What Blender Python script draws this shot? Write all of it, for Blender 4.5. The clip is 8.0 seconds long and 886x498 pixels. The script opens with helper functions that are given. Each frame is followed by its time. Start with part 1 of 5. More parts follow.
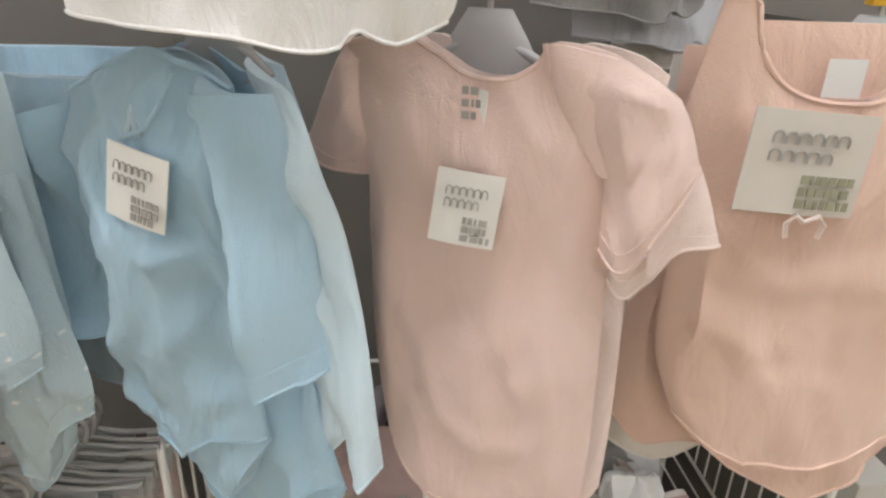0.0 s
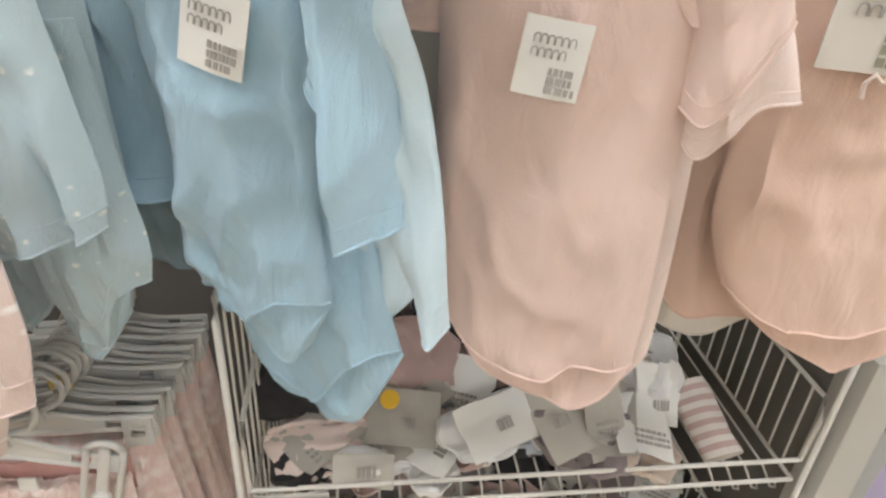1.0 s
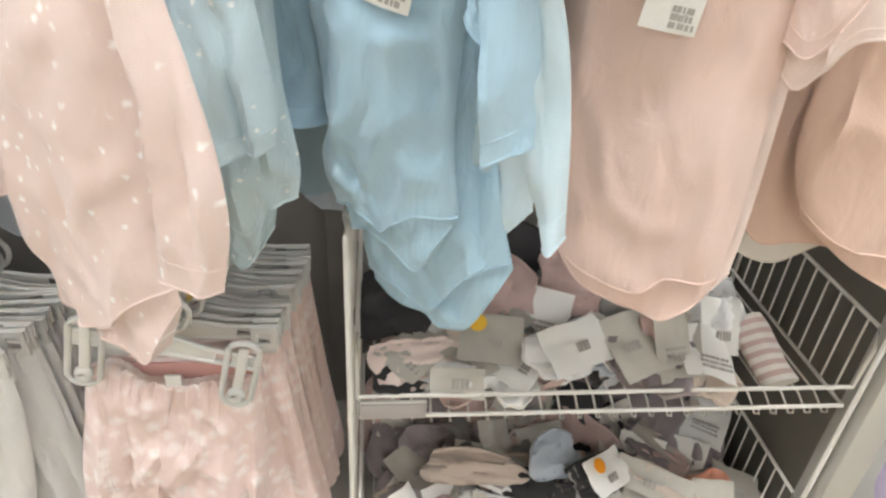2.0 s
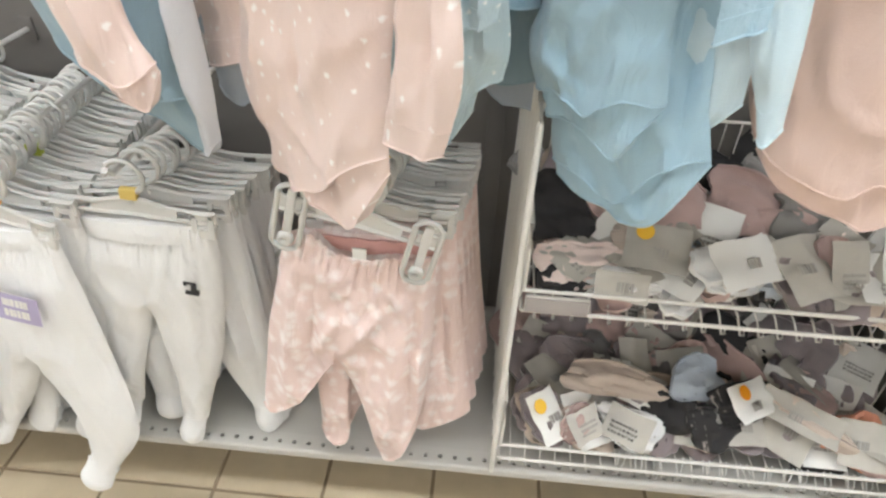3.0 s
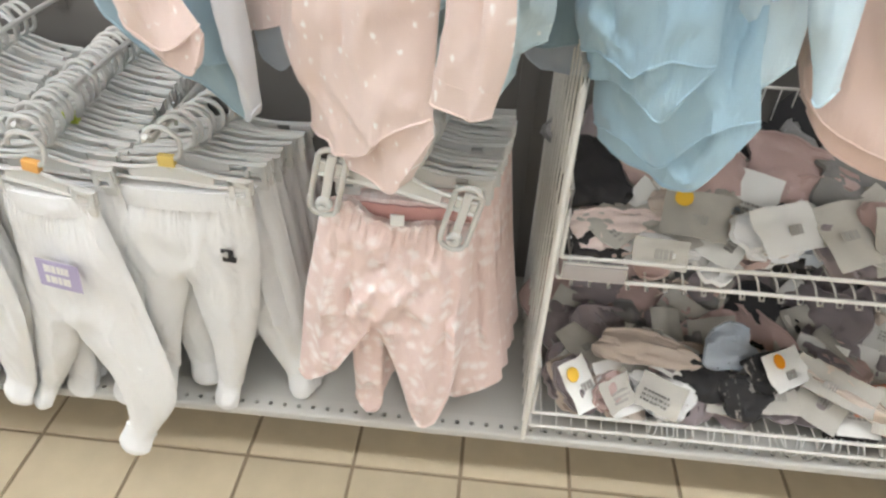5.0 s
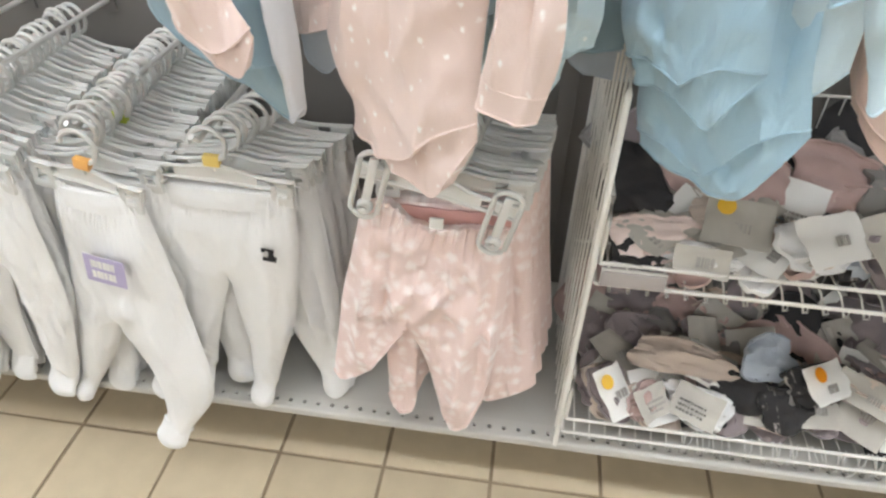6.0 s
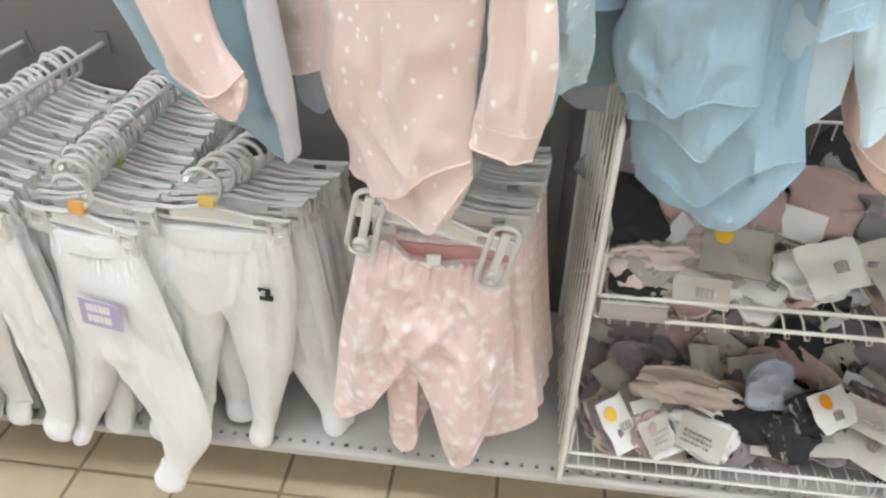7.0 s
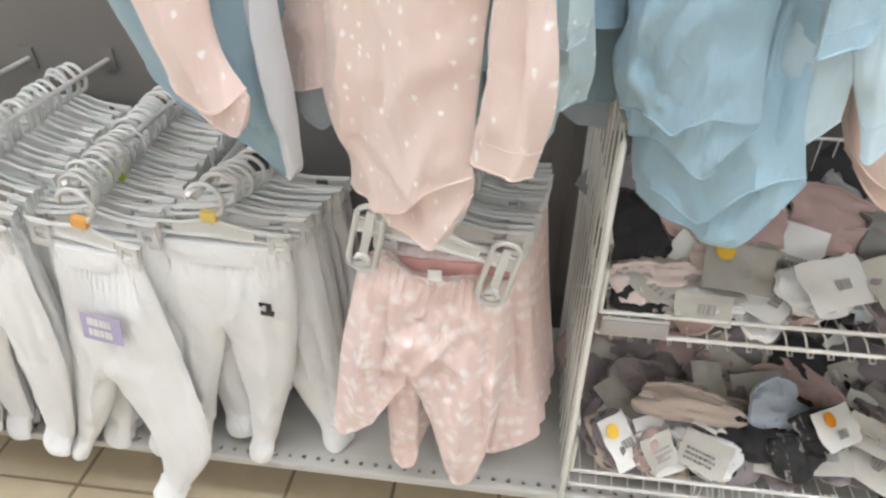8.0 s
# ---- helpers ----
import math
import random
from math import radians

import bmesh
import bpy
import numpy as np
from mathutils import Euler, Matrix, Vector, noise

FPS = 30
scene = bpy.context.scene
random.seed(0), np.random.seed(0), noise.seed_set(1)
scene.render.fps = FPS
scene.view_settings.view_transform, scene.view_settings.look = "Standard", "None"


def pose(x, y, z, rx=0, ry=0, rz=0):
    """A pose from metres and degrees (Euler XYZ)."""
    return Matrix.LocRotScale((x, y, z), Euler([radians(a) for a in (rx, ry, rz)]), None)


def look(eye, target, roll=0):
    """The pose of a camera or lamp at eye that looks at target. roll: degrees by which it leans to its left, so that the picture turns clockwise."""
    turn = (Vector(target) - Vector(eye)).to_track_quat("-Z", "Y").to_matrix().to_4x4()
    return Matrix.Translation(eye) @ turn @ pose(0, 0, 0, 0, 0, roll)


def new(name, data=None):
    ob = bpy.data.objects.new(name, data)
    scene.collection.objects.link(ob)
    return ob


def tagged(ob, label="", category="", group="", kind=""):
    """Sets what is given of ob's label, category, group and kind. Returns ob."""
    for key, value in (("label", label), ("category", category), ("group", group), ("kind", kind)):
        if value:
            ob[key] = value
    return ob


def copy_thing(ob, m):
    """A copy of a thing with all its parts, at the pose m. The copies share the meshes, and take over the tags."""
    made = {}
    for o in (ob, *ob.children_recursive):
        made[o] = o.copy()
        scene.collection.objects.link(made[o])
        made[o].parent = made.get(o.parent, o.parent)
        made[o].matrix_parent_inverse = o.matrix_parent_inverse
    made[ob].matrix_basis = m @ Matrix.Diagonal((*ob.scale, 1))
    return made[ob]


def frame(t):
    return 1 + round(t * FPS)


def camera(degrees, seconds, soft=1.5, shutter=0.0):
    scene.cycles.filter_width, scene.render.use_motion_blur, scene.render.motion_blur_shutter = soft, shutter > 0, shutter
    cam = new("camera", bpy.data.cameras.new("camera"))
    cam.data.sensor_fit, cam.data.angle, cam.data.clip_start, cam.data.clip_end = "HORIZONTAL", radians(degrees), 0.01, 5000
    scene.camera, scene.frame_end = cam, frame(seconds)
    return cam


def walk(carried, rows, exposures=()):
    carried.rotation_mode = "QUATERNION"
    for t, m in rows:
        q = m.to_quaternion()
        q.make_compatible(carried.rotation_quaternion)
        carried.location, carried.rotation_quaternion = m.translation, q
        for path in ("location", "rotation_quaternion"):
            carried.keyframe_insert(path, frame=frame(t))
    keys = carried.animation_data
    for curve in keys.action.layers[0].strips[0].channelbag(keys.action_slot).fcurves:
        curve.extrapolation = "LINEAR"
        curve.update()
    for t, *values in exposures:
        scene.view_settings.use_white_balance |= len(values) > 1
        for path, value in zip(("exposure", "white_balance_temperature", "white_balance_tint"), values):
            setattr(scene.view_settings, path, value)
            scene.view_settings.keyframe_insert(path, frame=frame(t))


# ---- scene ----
cam = camera(68.2, 8.0, soft=2.4)
PATH = [
    (0, (1.101, -0.502, 1.202), (1.295, 1.317, 0.392), 1.8),
    (0.5, (1.08, -0.5, 1.172), (1.266, 1.266, 0.252), 2.1),
    (1, (1.031, -0.519, 1.151), (1.288, 1.2, 0.161), 3.6),
    (1.2, (1.011, -0.526, 1.149), (1.292, 1.182, 0.147), 3.8),
    (2.3, (0.901, -0.629, 1.132), (1.016, 1.039, 0.034), 3.6),
    (2.5, (0.881, -0.639, 1.121), (0.921, 1.01, -0.01), 3.4),
    (3, (0.836, -0.656, 1.098), (0.749, 0.934, -0.113), 2.9),
    (3.5, (0.815, -0.656, 1.088), (0.703, 0.913, -0.148), 2.4),
    (4, (0.81, -0.655, 1.085), (0.722, 0.895, -0.176), 2.7),
    (5.5, (0.801, -0.668, 1.087), (0.638, 0.869, -0.183), 1.6),
    (6, (0.793, -0.667, 1.088), (0.587, 0.868, -0.177), 1.2),
    (6.5, (0.791, -0.663, 1.09), (0.573, 0.892, -0.149), 0.6),
    (7, (0.792, -0.657, 1.094), (0.585, 0.93, -0.106), -0.0),
    (7.5, (0.793, -0.655, 1.093), (0.577, 0.936, -0.099), 0.0),
    (8, (0.794, -0.656, 1.095), (0.575, 0.956, -0.069), 0.0),
]
walk(cam, [(t, look(eye, target, roll)) for t, eye, target, roll in PATH],
     exposures=[(0.0, -0.22, 6750, 12), (1.0, -0.04, 6750, 11), (2.5, 0.18, 6600, 9), (4.0, 0.14, 6550, 9), (8.0, 0.14, 6350, 10)])

# ---- world and lights ----
world = bpy.data.worlds.new("shop_air")
scene.world = world
world.use_nodes = True
world.node_tree.nodes["Background"].inputs[0].default_value = (1.0, 0.97, 0.93, 1)
world.node_tree.nodes["Background"].inputs[1].default_value = 0.05


# ---- materials ----
def material(name, color, rough=0.8, metal=0.0, vary=0.12, scale=14.0, bump=0.1, bump_scale=300.0, sheen=0.0, subsurface=0.0, crease=0.0):
    m = bpy.data.materials.new(name)
    m.use_nodes = True
    n, l = m.node_tree.nodes, m.node_tree.links
    b = n["Principled BSDF"]
    b.inputs["Roughness"].default_value = rough
    b.inputs["Metallic"].default_value = metal
    if sheen:
        b.inputs["Sheen Weight"].default_value = sheen
        b.inputs["Sheen Roughness"].default_value = 0.6
    if subsurface:
        b.inputs["Subsurface Weight"].default_value = subsurface
        b.inputs["Subsurface Radius"].default_value = (0.01, 0.006, 0.005)
    tc = n.new("ShaderNodeTexCoord")
    ns = n.new("ShaderNodeTexNoise")
    ns.inputs["Scale"].default_value = scale
    ns.inputs["Detail"].default_value = 5
    l.new(tc.outputs["Object"], ns.inputs["Vector"])
    rnd = n.new("ShaderNodeObjectInfo")
    add = n.new("ShaderNodeMath")
    add.operation = "ADD"
    l.new(ns.outputs["Fac"], add.inputs[0])
    mul = n.new("ShaderNodeMath")
    mul.operation = "MULTIPLY_ADD"
    mul.inputs[1].default_value, mul.inputs[2].default_value = 0.5, -0.25
    l.new(rnd.outputs["Random"], mul.inputs[0])
    l.new(mul.outputs[0], add.inputs[1])
    mx = n.new("ShaderNodeMix")
    mx.data_type = "RGBA"
    l.new(add.outputs[0], mx.inputs["Factor"])
    mx.inputs["A"].default_value = (*[c * (1 - vary) for c in color], 1)
    mx.inputs["B"].default_value = (*[min(1, c * (1 + vary)) for c in color], 1)
    l.new(mx.outputs["Result"], b.inputs["Base Color"])
    if bump:
        fine = n.new("ShaderNodeTexNoise")
        fine.inputs["Scale"].default_value = bump_scale
        fine.inputs["Detail"].default_value = 3
        l.new(tc.outputs["Object"], fine.inputs["Vector"])
        bp = n.new("ShaderNodeBump")
        bp.inputs["Strength"].default_value = bump
        bp.inputs["Distance"].default_value = 0.002
        l.new(fine.outputs["Fac"], bp.inputs["Height"])
        if crease:
            warp = n.new("ShaderNodeTexNoise")
            warp.inputs["Scale"].default_value = 26.0
            warp.inputs["Detail"].default_value = 4
            warp.inputs["Distortion"].default_value = 1.2
            stretch = n.new("ShaderNodeMapping")
            stretch.inputs["Scale"].default_value = (1.0, 0.6, 0.45)
            l.new(tc.outputs["Object"], stretch.inputs["Vector"])
            l.new(stretch.outputs[0], warp.inputs["Vector"])
            soft_bump = n.new("ShaderNodeBump")
            soft_bump.inputs["Strength"].default_value = crease
            soft_bump.inputs["Distance"].default_value = 0.012
            l.new(warp.outputs["Fac"], soft_bump.inputs["Height"])
            l.new(soft_bump.outputs["Normal"], bp.inputs["Normal"])
        l.new(bp.outputs["Normal"], b.inputs["Normal"])
    return m


def printed(name, color, print_color, cells, size, stretch=1.0, keep=0.5, **more):
    """Cloth with small scattered print marks."""
    m = material(name, color, **more)
    n, l = m.node_tree.nodes, m.node_tree.links
    b = n["Principled BSDF"]
    base = b.inputs["Base Color"].links[0].from_socket
    tc = n.new("ShaderNodeTexCoord")
    mp = n.new("ShaderNodeMapping")
    mp.inputs["Scale"].default_value = (1, 0.001, stretch)
    l.new(tc.outputs["Object"], mp.inputs["Vector"])
    warp = n.new("ShaderNodeTexNoise")
    warp.inputs["Scale"].default_value = cells * 2.2
    wm = n.new("ShaderNodeVectorMath")
    wm.operation = "MULTIPLY_ADD"
    wm.inputs[1].default_value = (0.5 / cells,) * 3
    l.new(mp.outputs[0], warp.inputs["Vector"])
    l.new(warp.outputs["Color"], wm.inputs[0])
    l.new(mp.outputs[0], wm.inputs[2])
    vo = n.new("ShaderNodeTexVoronoi")
    vo.inputs["Scale"].default_value = cells
    l.new(wm.outputs[0], vo.inputs["Vector"])
    lt = n.new("ShaderNodeMapRange")
    lt.inputs["From Min"].default_value, lt.inputs["From Max"].default_value = size, size * 0.35
    l.new(vo.outputs["Distance"], lt.inputs["Value"])
    sep = n.new("ShaderNodeSeparateColor")
    l.new(vo.outputs["Color"], sep.inputs[0])
    gt = n.new("ShaderNodeMath")
    gt.operation = "LESS_THAN"
    gt.inputs[1].default_value = keep
    l.new(sep.outputs[0], gt.inputs[0])
    ml = n.new("ShaderNodeMath")
    ml.operation = "MULTIPLY"
    l.new(lt.outputs[0], ml.inputs[0])
    l.new(gt.outputs[0], ml.inputs[1])
    mx = n.new("ShaderNodeMix")
    mx.data_type = "RGBA"
    l.new(ml.outputs[0], mx.inputs["Factor"])
    l.new(base, mx.inputs["A"])
    mx.inputs["B"].default_value = (*print_color, 1)
    l.new(mx.outputs["Result"], b.inputs["Base Color"])
    return m


COTTON = dict(rough=0.92, vary=0.05, scale=9.0, bump=0.25, bump_scale=700.0, sheen=0.25, crease=0.32)
PINK = material("pink_cotton", (0.76, 0.575, 0.505), **COTTON)
PINK_LIGHT = material("light_pink_cotton", (0.82, 0.68, 0.62), **COTTON)
PEACH = material("peach_cotton", (0.75, 0.535, 0.435), **COTTON)
BLUE = material("light_blue_cotton", (0.385, 0.565, 0.68), **{**COTTON, "crease": 0.5})
BLUE_PALE = material("pale_blue_cotton", (0.57, 0.71, 0.78), **COTTON)
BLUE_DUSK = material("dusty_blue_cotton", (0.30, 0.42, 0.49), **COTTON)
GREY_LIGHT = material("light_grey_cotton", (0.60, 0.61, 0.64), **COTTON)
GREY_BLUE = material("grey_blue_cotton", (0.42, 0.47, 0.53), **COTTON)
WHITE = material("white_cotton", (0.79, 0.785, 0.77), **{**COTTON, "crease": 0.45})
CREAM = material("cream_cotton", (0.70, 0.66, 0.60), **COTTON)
DOTTED = printed("pink_dotted_cotton", (0.79, 0.635, 0.58), (0.95, 0.91, 0.88), 88, 0.28, 0.7, 0.6, **COTTON)
FLORAL = printed("pink_floral_cotton", (0.79, 0.615, 0.565), (0.90, 0.80, 0.765), 52, 0.56, 1.0, 0.75, **{**COTTON, "crease": 0.65})
SPECKLED = printed("blue_speckled_cotton", (0.55, 0.69, 0.75), (0.9, 0.93, 0.93), 80, 0.25, 1.0, 0.5, **COTTON)
ROSE = material("rose_lining_cotton", (0.60, 0.32, 0.28), **COTTON)
HANGER = material("white_hanger_plastic", (0.66, 0.65, 0.62), rough=0.35, vary=0.03, bump=0.02, bump_scale=60, subsurface=0.1)
CLEAR = material("milky_hanger_plastic", (0.50, 0.51, 0.52), rough=0.25, vary=0.04, bump=0.02, bump_scale=60, subsurface=0.2)
PAPER = material("white_paper", (0.80, 0.79, 0.75), rough=0.6, vary=0.04, bump=0.03)
PAPER_DULL = material("dull_paper", (0.62, 0.58, 0.52), rough=0.6, vary=0.05, bump=0.03)
INK = material("grey_ink", (0.16, 0.15, 0.14), rough=0.7, vary=0.1, bump=0)
INK_SOFT = material("faded_ink", (0.38, 0.36, 0.33), rough=0.7, vary=0.1, bump=0)
OLIVE = material("olive_ink", (0.30, 0.29, 0.20), rough=0.7, vary=0.1, bump=0)
BLACK = material("black_cotton", (0.032, 0.03, 0.03), rough=0.9, vary=0.3, bump=0.2, bump_scale=500)
LILAC = material("lilac_print", (0.47, 0.42, 0.60), rough=0.8, vary=0.08)
YELLOW = material("yellow_sticker", (0.85, 0.52, 0.05), rough=0.4, vary=0.05, bump=0)
ORANGE = material("orange_sticker", (0.95, 0.36, 0.02), rough=0.4, vary=0.05, bump=0)
OCHRE = material("ochre_marker", (0.74, 0.55, 0.16), rough=0.4, vary=0.08, bump=0)
AMBER = material("amber_marker", (0.80, 0.42, 0.12), rough=0.4, vary=0.08, bump=0)
LIME = material("lime_marker", (0.55, 0.62, 0.10), rough=0.4, vary=0.05, bump=0)
METAL_PAINT = material("grey_shelf_paint", (0.53, 0.515, 0.475), rough=0.42, vary=0.07, scale=6, bump=0.04, bump_scale=200)
BACK_PAINT = material("grey_panel_paint", (0.16, 0.148, 0.135), rough=0.6, vary=0.1, scale=5, bump=0.05, bump_scale=200)
KICK_AND_SHADE_PAINT = material("dark_kick_paint", (0.14, 0.13, 0.11), rough=0.6, vary=0.1, scale=5, bump=0.05)
WIRE = material("white_wire_coating", (0.74, 0.72, 0.67), rough=0.35, vary=0.06, scale=30, bump=0.02)
CHROME = material("zinc_arm", (0.72, 0.71, 0.68), rough=0.4, metal=0.3, vary=0.1)
WALL = material("shop_wall_paint", (0.72, 0.70, 0.66), rough=0.8, vary=0.05, scale=3, bump=0.1, bump_scale=90)
TILE = material("beige_floor_tile", (0.53, 0.44, 0.305), rough=0.32, vary=0.12, scale=22, bump=0.03, bump_scale=120)
GROUT = material("brown_grout", (0.26, 0.20, 0.135), rough=0.95, vary=0.2, scale=40, bump=0.2)
BLACK_FLORAL = printed("black_floral_cotton", (0.035, 0.033, 0.033), (0.5, 0.45, 0.42), 90, 0.35, 1.0, 0.45, rough=0.9, vary=0.2)
LILAC_GREY = material("lilac_grey_cotton", (0.27, 0.225, 0.23), **COTTON)
PALE_ROSE = material("pale_rose_cotton", (0.52, 0.37, 0.335), **COTTON)
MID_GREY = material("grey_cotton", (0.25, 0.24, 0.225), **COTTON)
BEIGE = material("beige_cotton", (0.60, 0.50, 0.42), **COTTON)
SALMON = material("salmon_print", (0.75, 0.33, 0.22), rough=0.6, vary=0.1)
FILM_GREY = material("dull_cover", (0.42, 0.39, 0.38), rough=0.25, vary=0.08, bump=0.02, bump_scale=40)
FILM = material("clear_film", (0.78, 0.78, 0.76), rough=0.12, vary=0.03, bump=0.02, bump_scale=40)
LAMP = bpy.data.materials.new("lamp_tube_glow")
LAMP.use_nodes = True
LAMP.node_tree.nodes["Principled BSDF"].inputs["Emission Color"].default_value = (0.955, 1.0, 1.06, 1)
LAMP.node_tree.nodes["Principled BSDF"].inputs["Emission Strength"].default_value = 14.8


# ---- mesh helpers ----
def thing(name, at, yaw=0, label="", category="", group="", kind=""):
    e = new(name)
    e.empty_display_size = 0.02
    e.matrix_basis = pose(*at, 0, 0, yaw)
    return tagged(e, label, category, group, kind)


def part(name, bm, mat, parent=None, label="", smooth=True, recalc=True):
    me = bpy.data.meshes.new(name)
    if recalc:
        bmesh.ops.recalc_face_normals(bm, faces=bm.faces)
    if smooth:
        for f in bm.faces:
            f.smooth = True
    bm.to_mesh(me)
    bm.free()
    if smooth:
        me.set_sharp_from_angle(angle=radians(55))
    me.materials.append(mat)
    ob = new(name, me)
    ob.parent = parent
    return tagged(ob, label)


def again(ob, parent, m):
    """The same part once more, on the same mesh."""
    o = new(ob.name.split(".")[0], ob.data)
    o.parent = parent
    o.matrix_basis = m
    return o


def sheet(grid, thick=(0, 0.0015, 0)):
    """A thin cloth or paper sheet from rows of points that face -y or +z."""
    bm = bmesh.new()
    t = Vector(thick)
    f = [[bm.verts.new(p) for p in row] for row in grid]
    k = [[bm.verts.new(Vector(p) + t) for p in row] for row in grid]
    nj, ni = len(grid), len(grid[0])
    for j in range(nj - 1):
        for i in range(ni - 1):
            bm.faces.new((f[j][i], f[j + 1][i], f[j + 1][i + 1], f[j][i + 1]))
            bm.faces.new((k[j][i], k[j][i + 1], k[j + 1][i + 1], k[j + 1][i]))
    for j in range(nj - 1):
        bm.faces.new((f[j][0], k[j][0], k[j + 1][0], f[j + 1][0]))
        bm.faces.new((f[j][-1], f[j + 1][-1], k[j + 1][-1], k[j][-1]))
    for i in range(ni - 1):
        bm.faces.new((f[0][i], f[0][i + 1], k[0][i + 1], k[0][i]))
        bm.faces.new((f[-1][i], k[-1][i], k[-1][i + 1], f[-1][i + 1]))
    return bm


def box(x0, x1, y0, y1, z0, z1, bevel=0.0, bm=None):
    own = bmesh.new()
    bmesh.ops.create_cube(own, size=1)
    for v in own.verts:
        v.co = Vector(((x0, x1)[v.co.x > 0], (y0, y1)[v.co.y > 0], (z0, z1)[v.co.z > 0]))
    if bevel:
        bmesh.ops.bevel(own, geom=own.edges[:], offset=bevel, segments=2, affect="EDGES", profile=0.6)
    if bm is None:
        return own
    me = bpy.data.meshes.new("tmp")
    own.to_mesh(me)
    bm.from_mesh(me)
    bpy.data.meshes.remove(me)
    own.free()
    return bm


def rod(points, r, bm=None, sides=8, closed=False):
    """A round wire through the points."""
    bm = bm or bmesh.new()
    pts = [Vector(p) for p in points]
    rings = []
    for i, p in enumerate(pts):
        a = pts[i - 1] if i or closed else p
        b = pts[(i + 1) % len(pts)] if i + 1 < len(pts) or closed else p
        d = (b - a).normalized()
        s = d.cross(Vector((0, 0, 1)) if abs(d.z) < 0.9 else Vector((0, 1, 0))).normalized()
        u = s.cross(d)
        rings.append([bm.verts.new(p + r * (math.cos(2 * math.pi * k / sides) * s + math.sin(2 * math.pi * k / sides) * u)) for k in range(sides)])
    for i in range(len(rings) if closed else len(rings) - 1):
        a, b = rings[i], rings[(i + 1) % len(rings)]
        for k in range(sides):
            bm.faces.new((a[k], a[(k + 1) % sides], b[(k + 1) % sides], b[k]))
    if not closed:
        bm.faces.new(rings[0][::-1])
        bm.faces.new(rings[-1])
    return bm


def spline(keys, n):
    """n rows, smoothly between the keys (Catmull-Rom)."""
    k = np.array(keys, float)
    k = np.vstack([2 * k[0] - k[1], k, 2 * k[-1] - k[-2]])
    out = []
    for s in np.linspace(0, len(keys) - 1 - 1e-6, n):
        i, f = int(s), s - int(s)
        p0, p1, p2, p3 = k[i:i + 4]
        out.append(0.5 * (2 * p1 + (p2 - p0) * f + (2 * p0 - 5 * p1 + 4 * p2 - p3) * f * f + (3 * p1 - p0 - 3 * p2 + p3) * f ** 3))
    return np.array(out)


def fold(x, z, seed, amount, along=5.0, across=26.0):
    """Hanging folds and small creases in cloth."""
    a = noise.noise((x * across + seed * 7.1, z * along, seed * 3.3))
    b = noise.noise((x * across * 2.3 + z * 14 + seed, z * along * 3.4, seed * 1.7))
    c = noise.noise((x * 9 + seed, z * 9 - seed, seed * 0.7))
    d = 1 - abs(noise.noise((x * 13 + z * 6 + seed * 2.9, z * 8 - x * 5, seed)))
    e = 1 - abs(noise.noise((x * 24 - z * 12 + seed * 1.3, z * 15, seed + 9)))
    return amount * (a + 0.45 * b + 0.7 * c - 1.1 * max(0.0, d - 0.72) / 0.28 - 0.5 * max(0.0, e - 0.75) / 0.25)


def cloth_tube(keys, rows=36, around=44, seed=0.0, wrinkle=0.004, base=0.0):
    """A hanging tube of cloth. keys: (z, left, right, half depth, y)."""
    bm = bmesh.new()
    rings = []
    for i, (z, lo, hi, dep, yo) in enumerate(spline(keys, rows)):
        cx, a = (lo + hi) / 2, max(0.002, (hi - lo) / 2)
        edge = min(1.0, i / 4, (rows - 1 - i) / 4 + 0.3)
        ring = []
        for k in range(around):
            th = 2 * math.pi * k / around
            c, s = math.cos(th), math.sin(th)
            x = cx + a * c
            y = yo + dep * s * (0.45 + 0.55 * abs(s))
            w = fold(x, z, seed + (5 if s > 0 else 0), wrinkle, 5.0)
            ring.append(bm.verts.new((x + 0.5 * w * c, y + w * edge * (0.35 + 0.65 * abs(s)), z - base + 0.35 * w)))
        rings.append(ring)
    for a, b in zip(rings, rings[1:]):
        for k in range(around):
            bm.faces.new((a[k], b[k], b[(k + 1) % around], a[(k + 1) % around]))
    bm.faces.new(rings[0])
    bm.faces.new(rings[-1][::-1])
    return bm


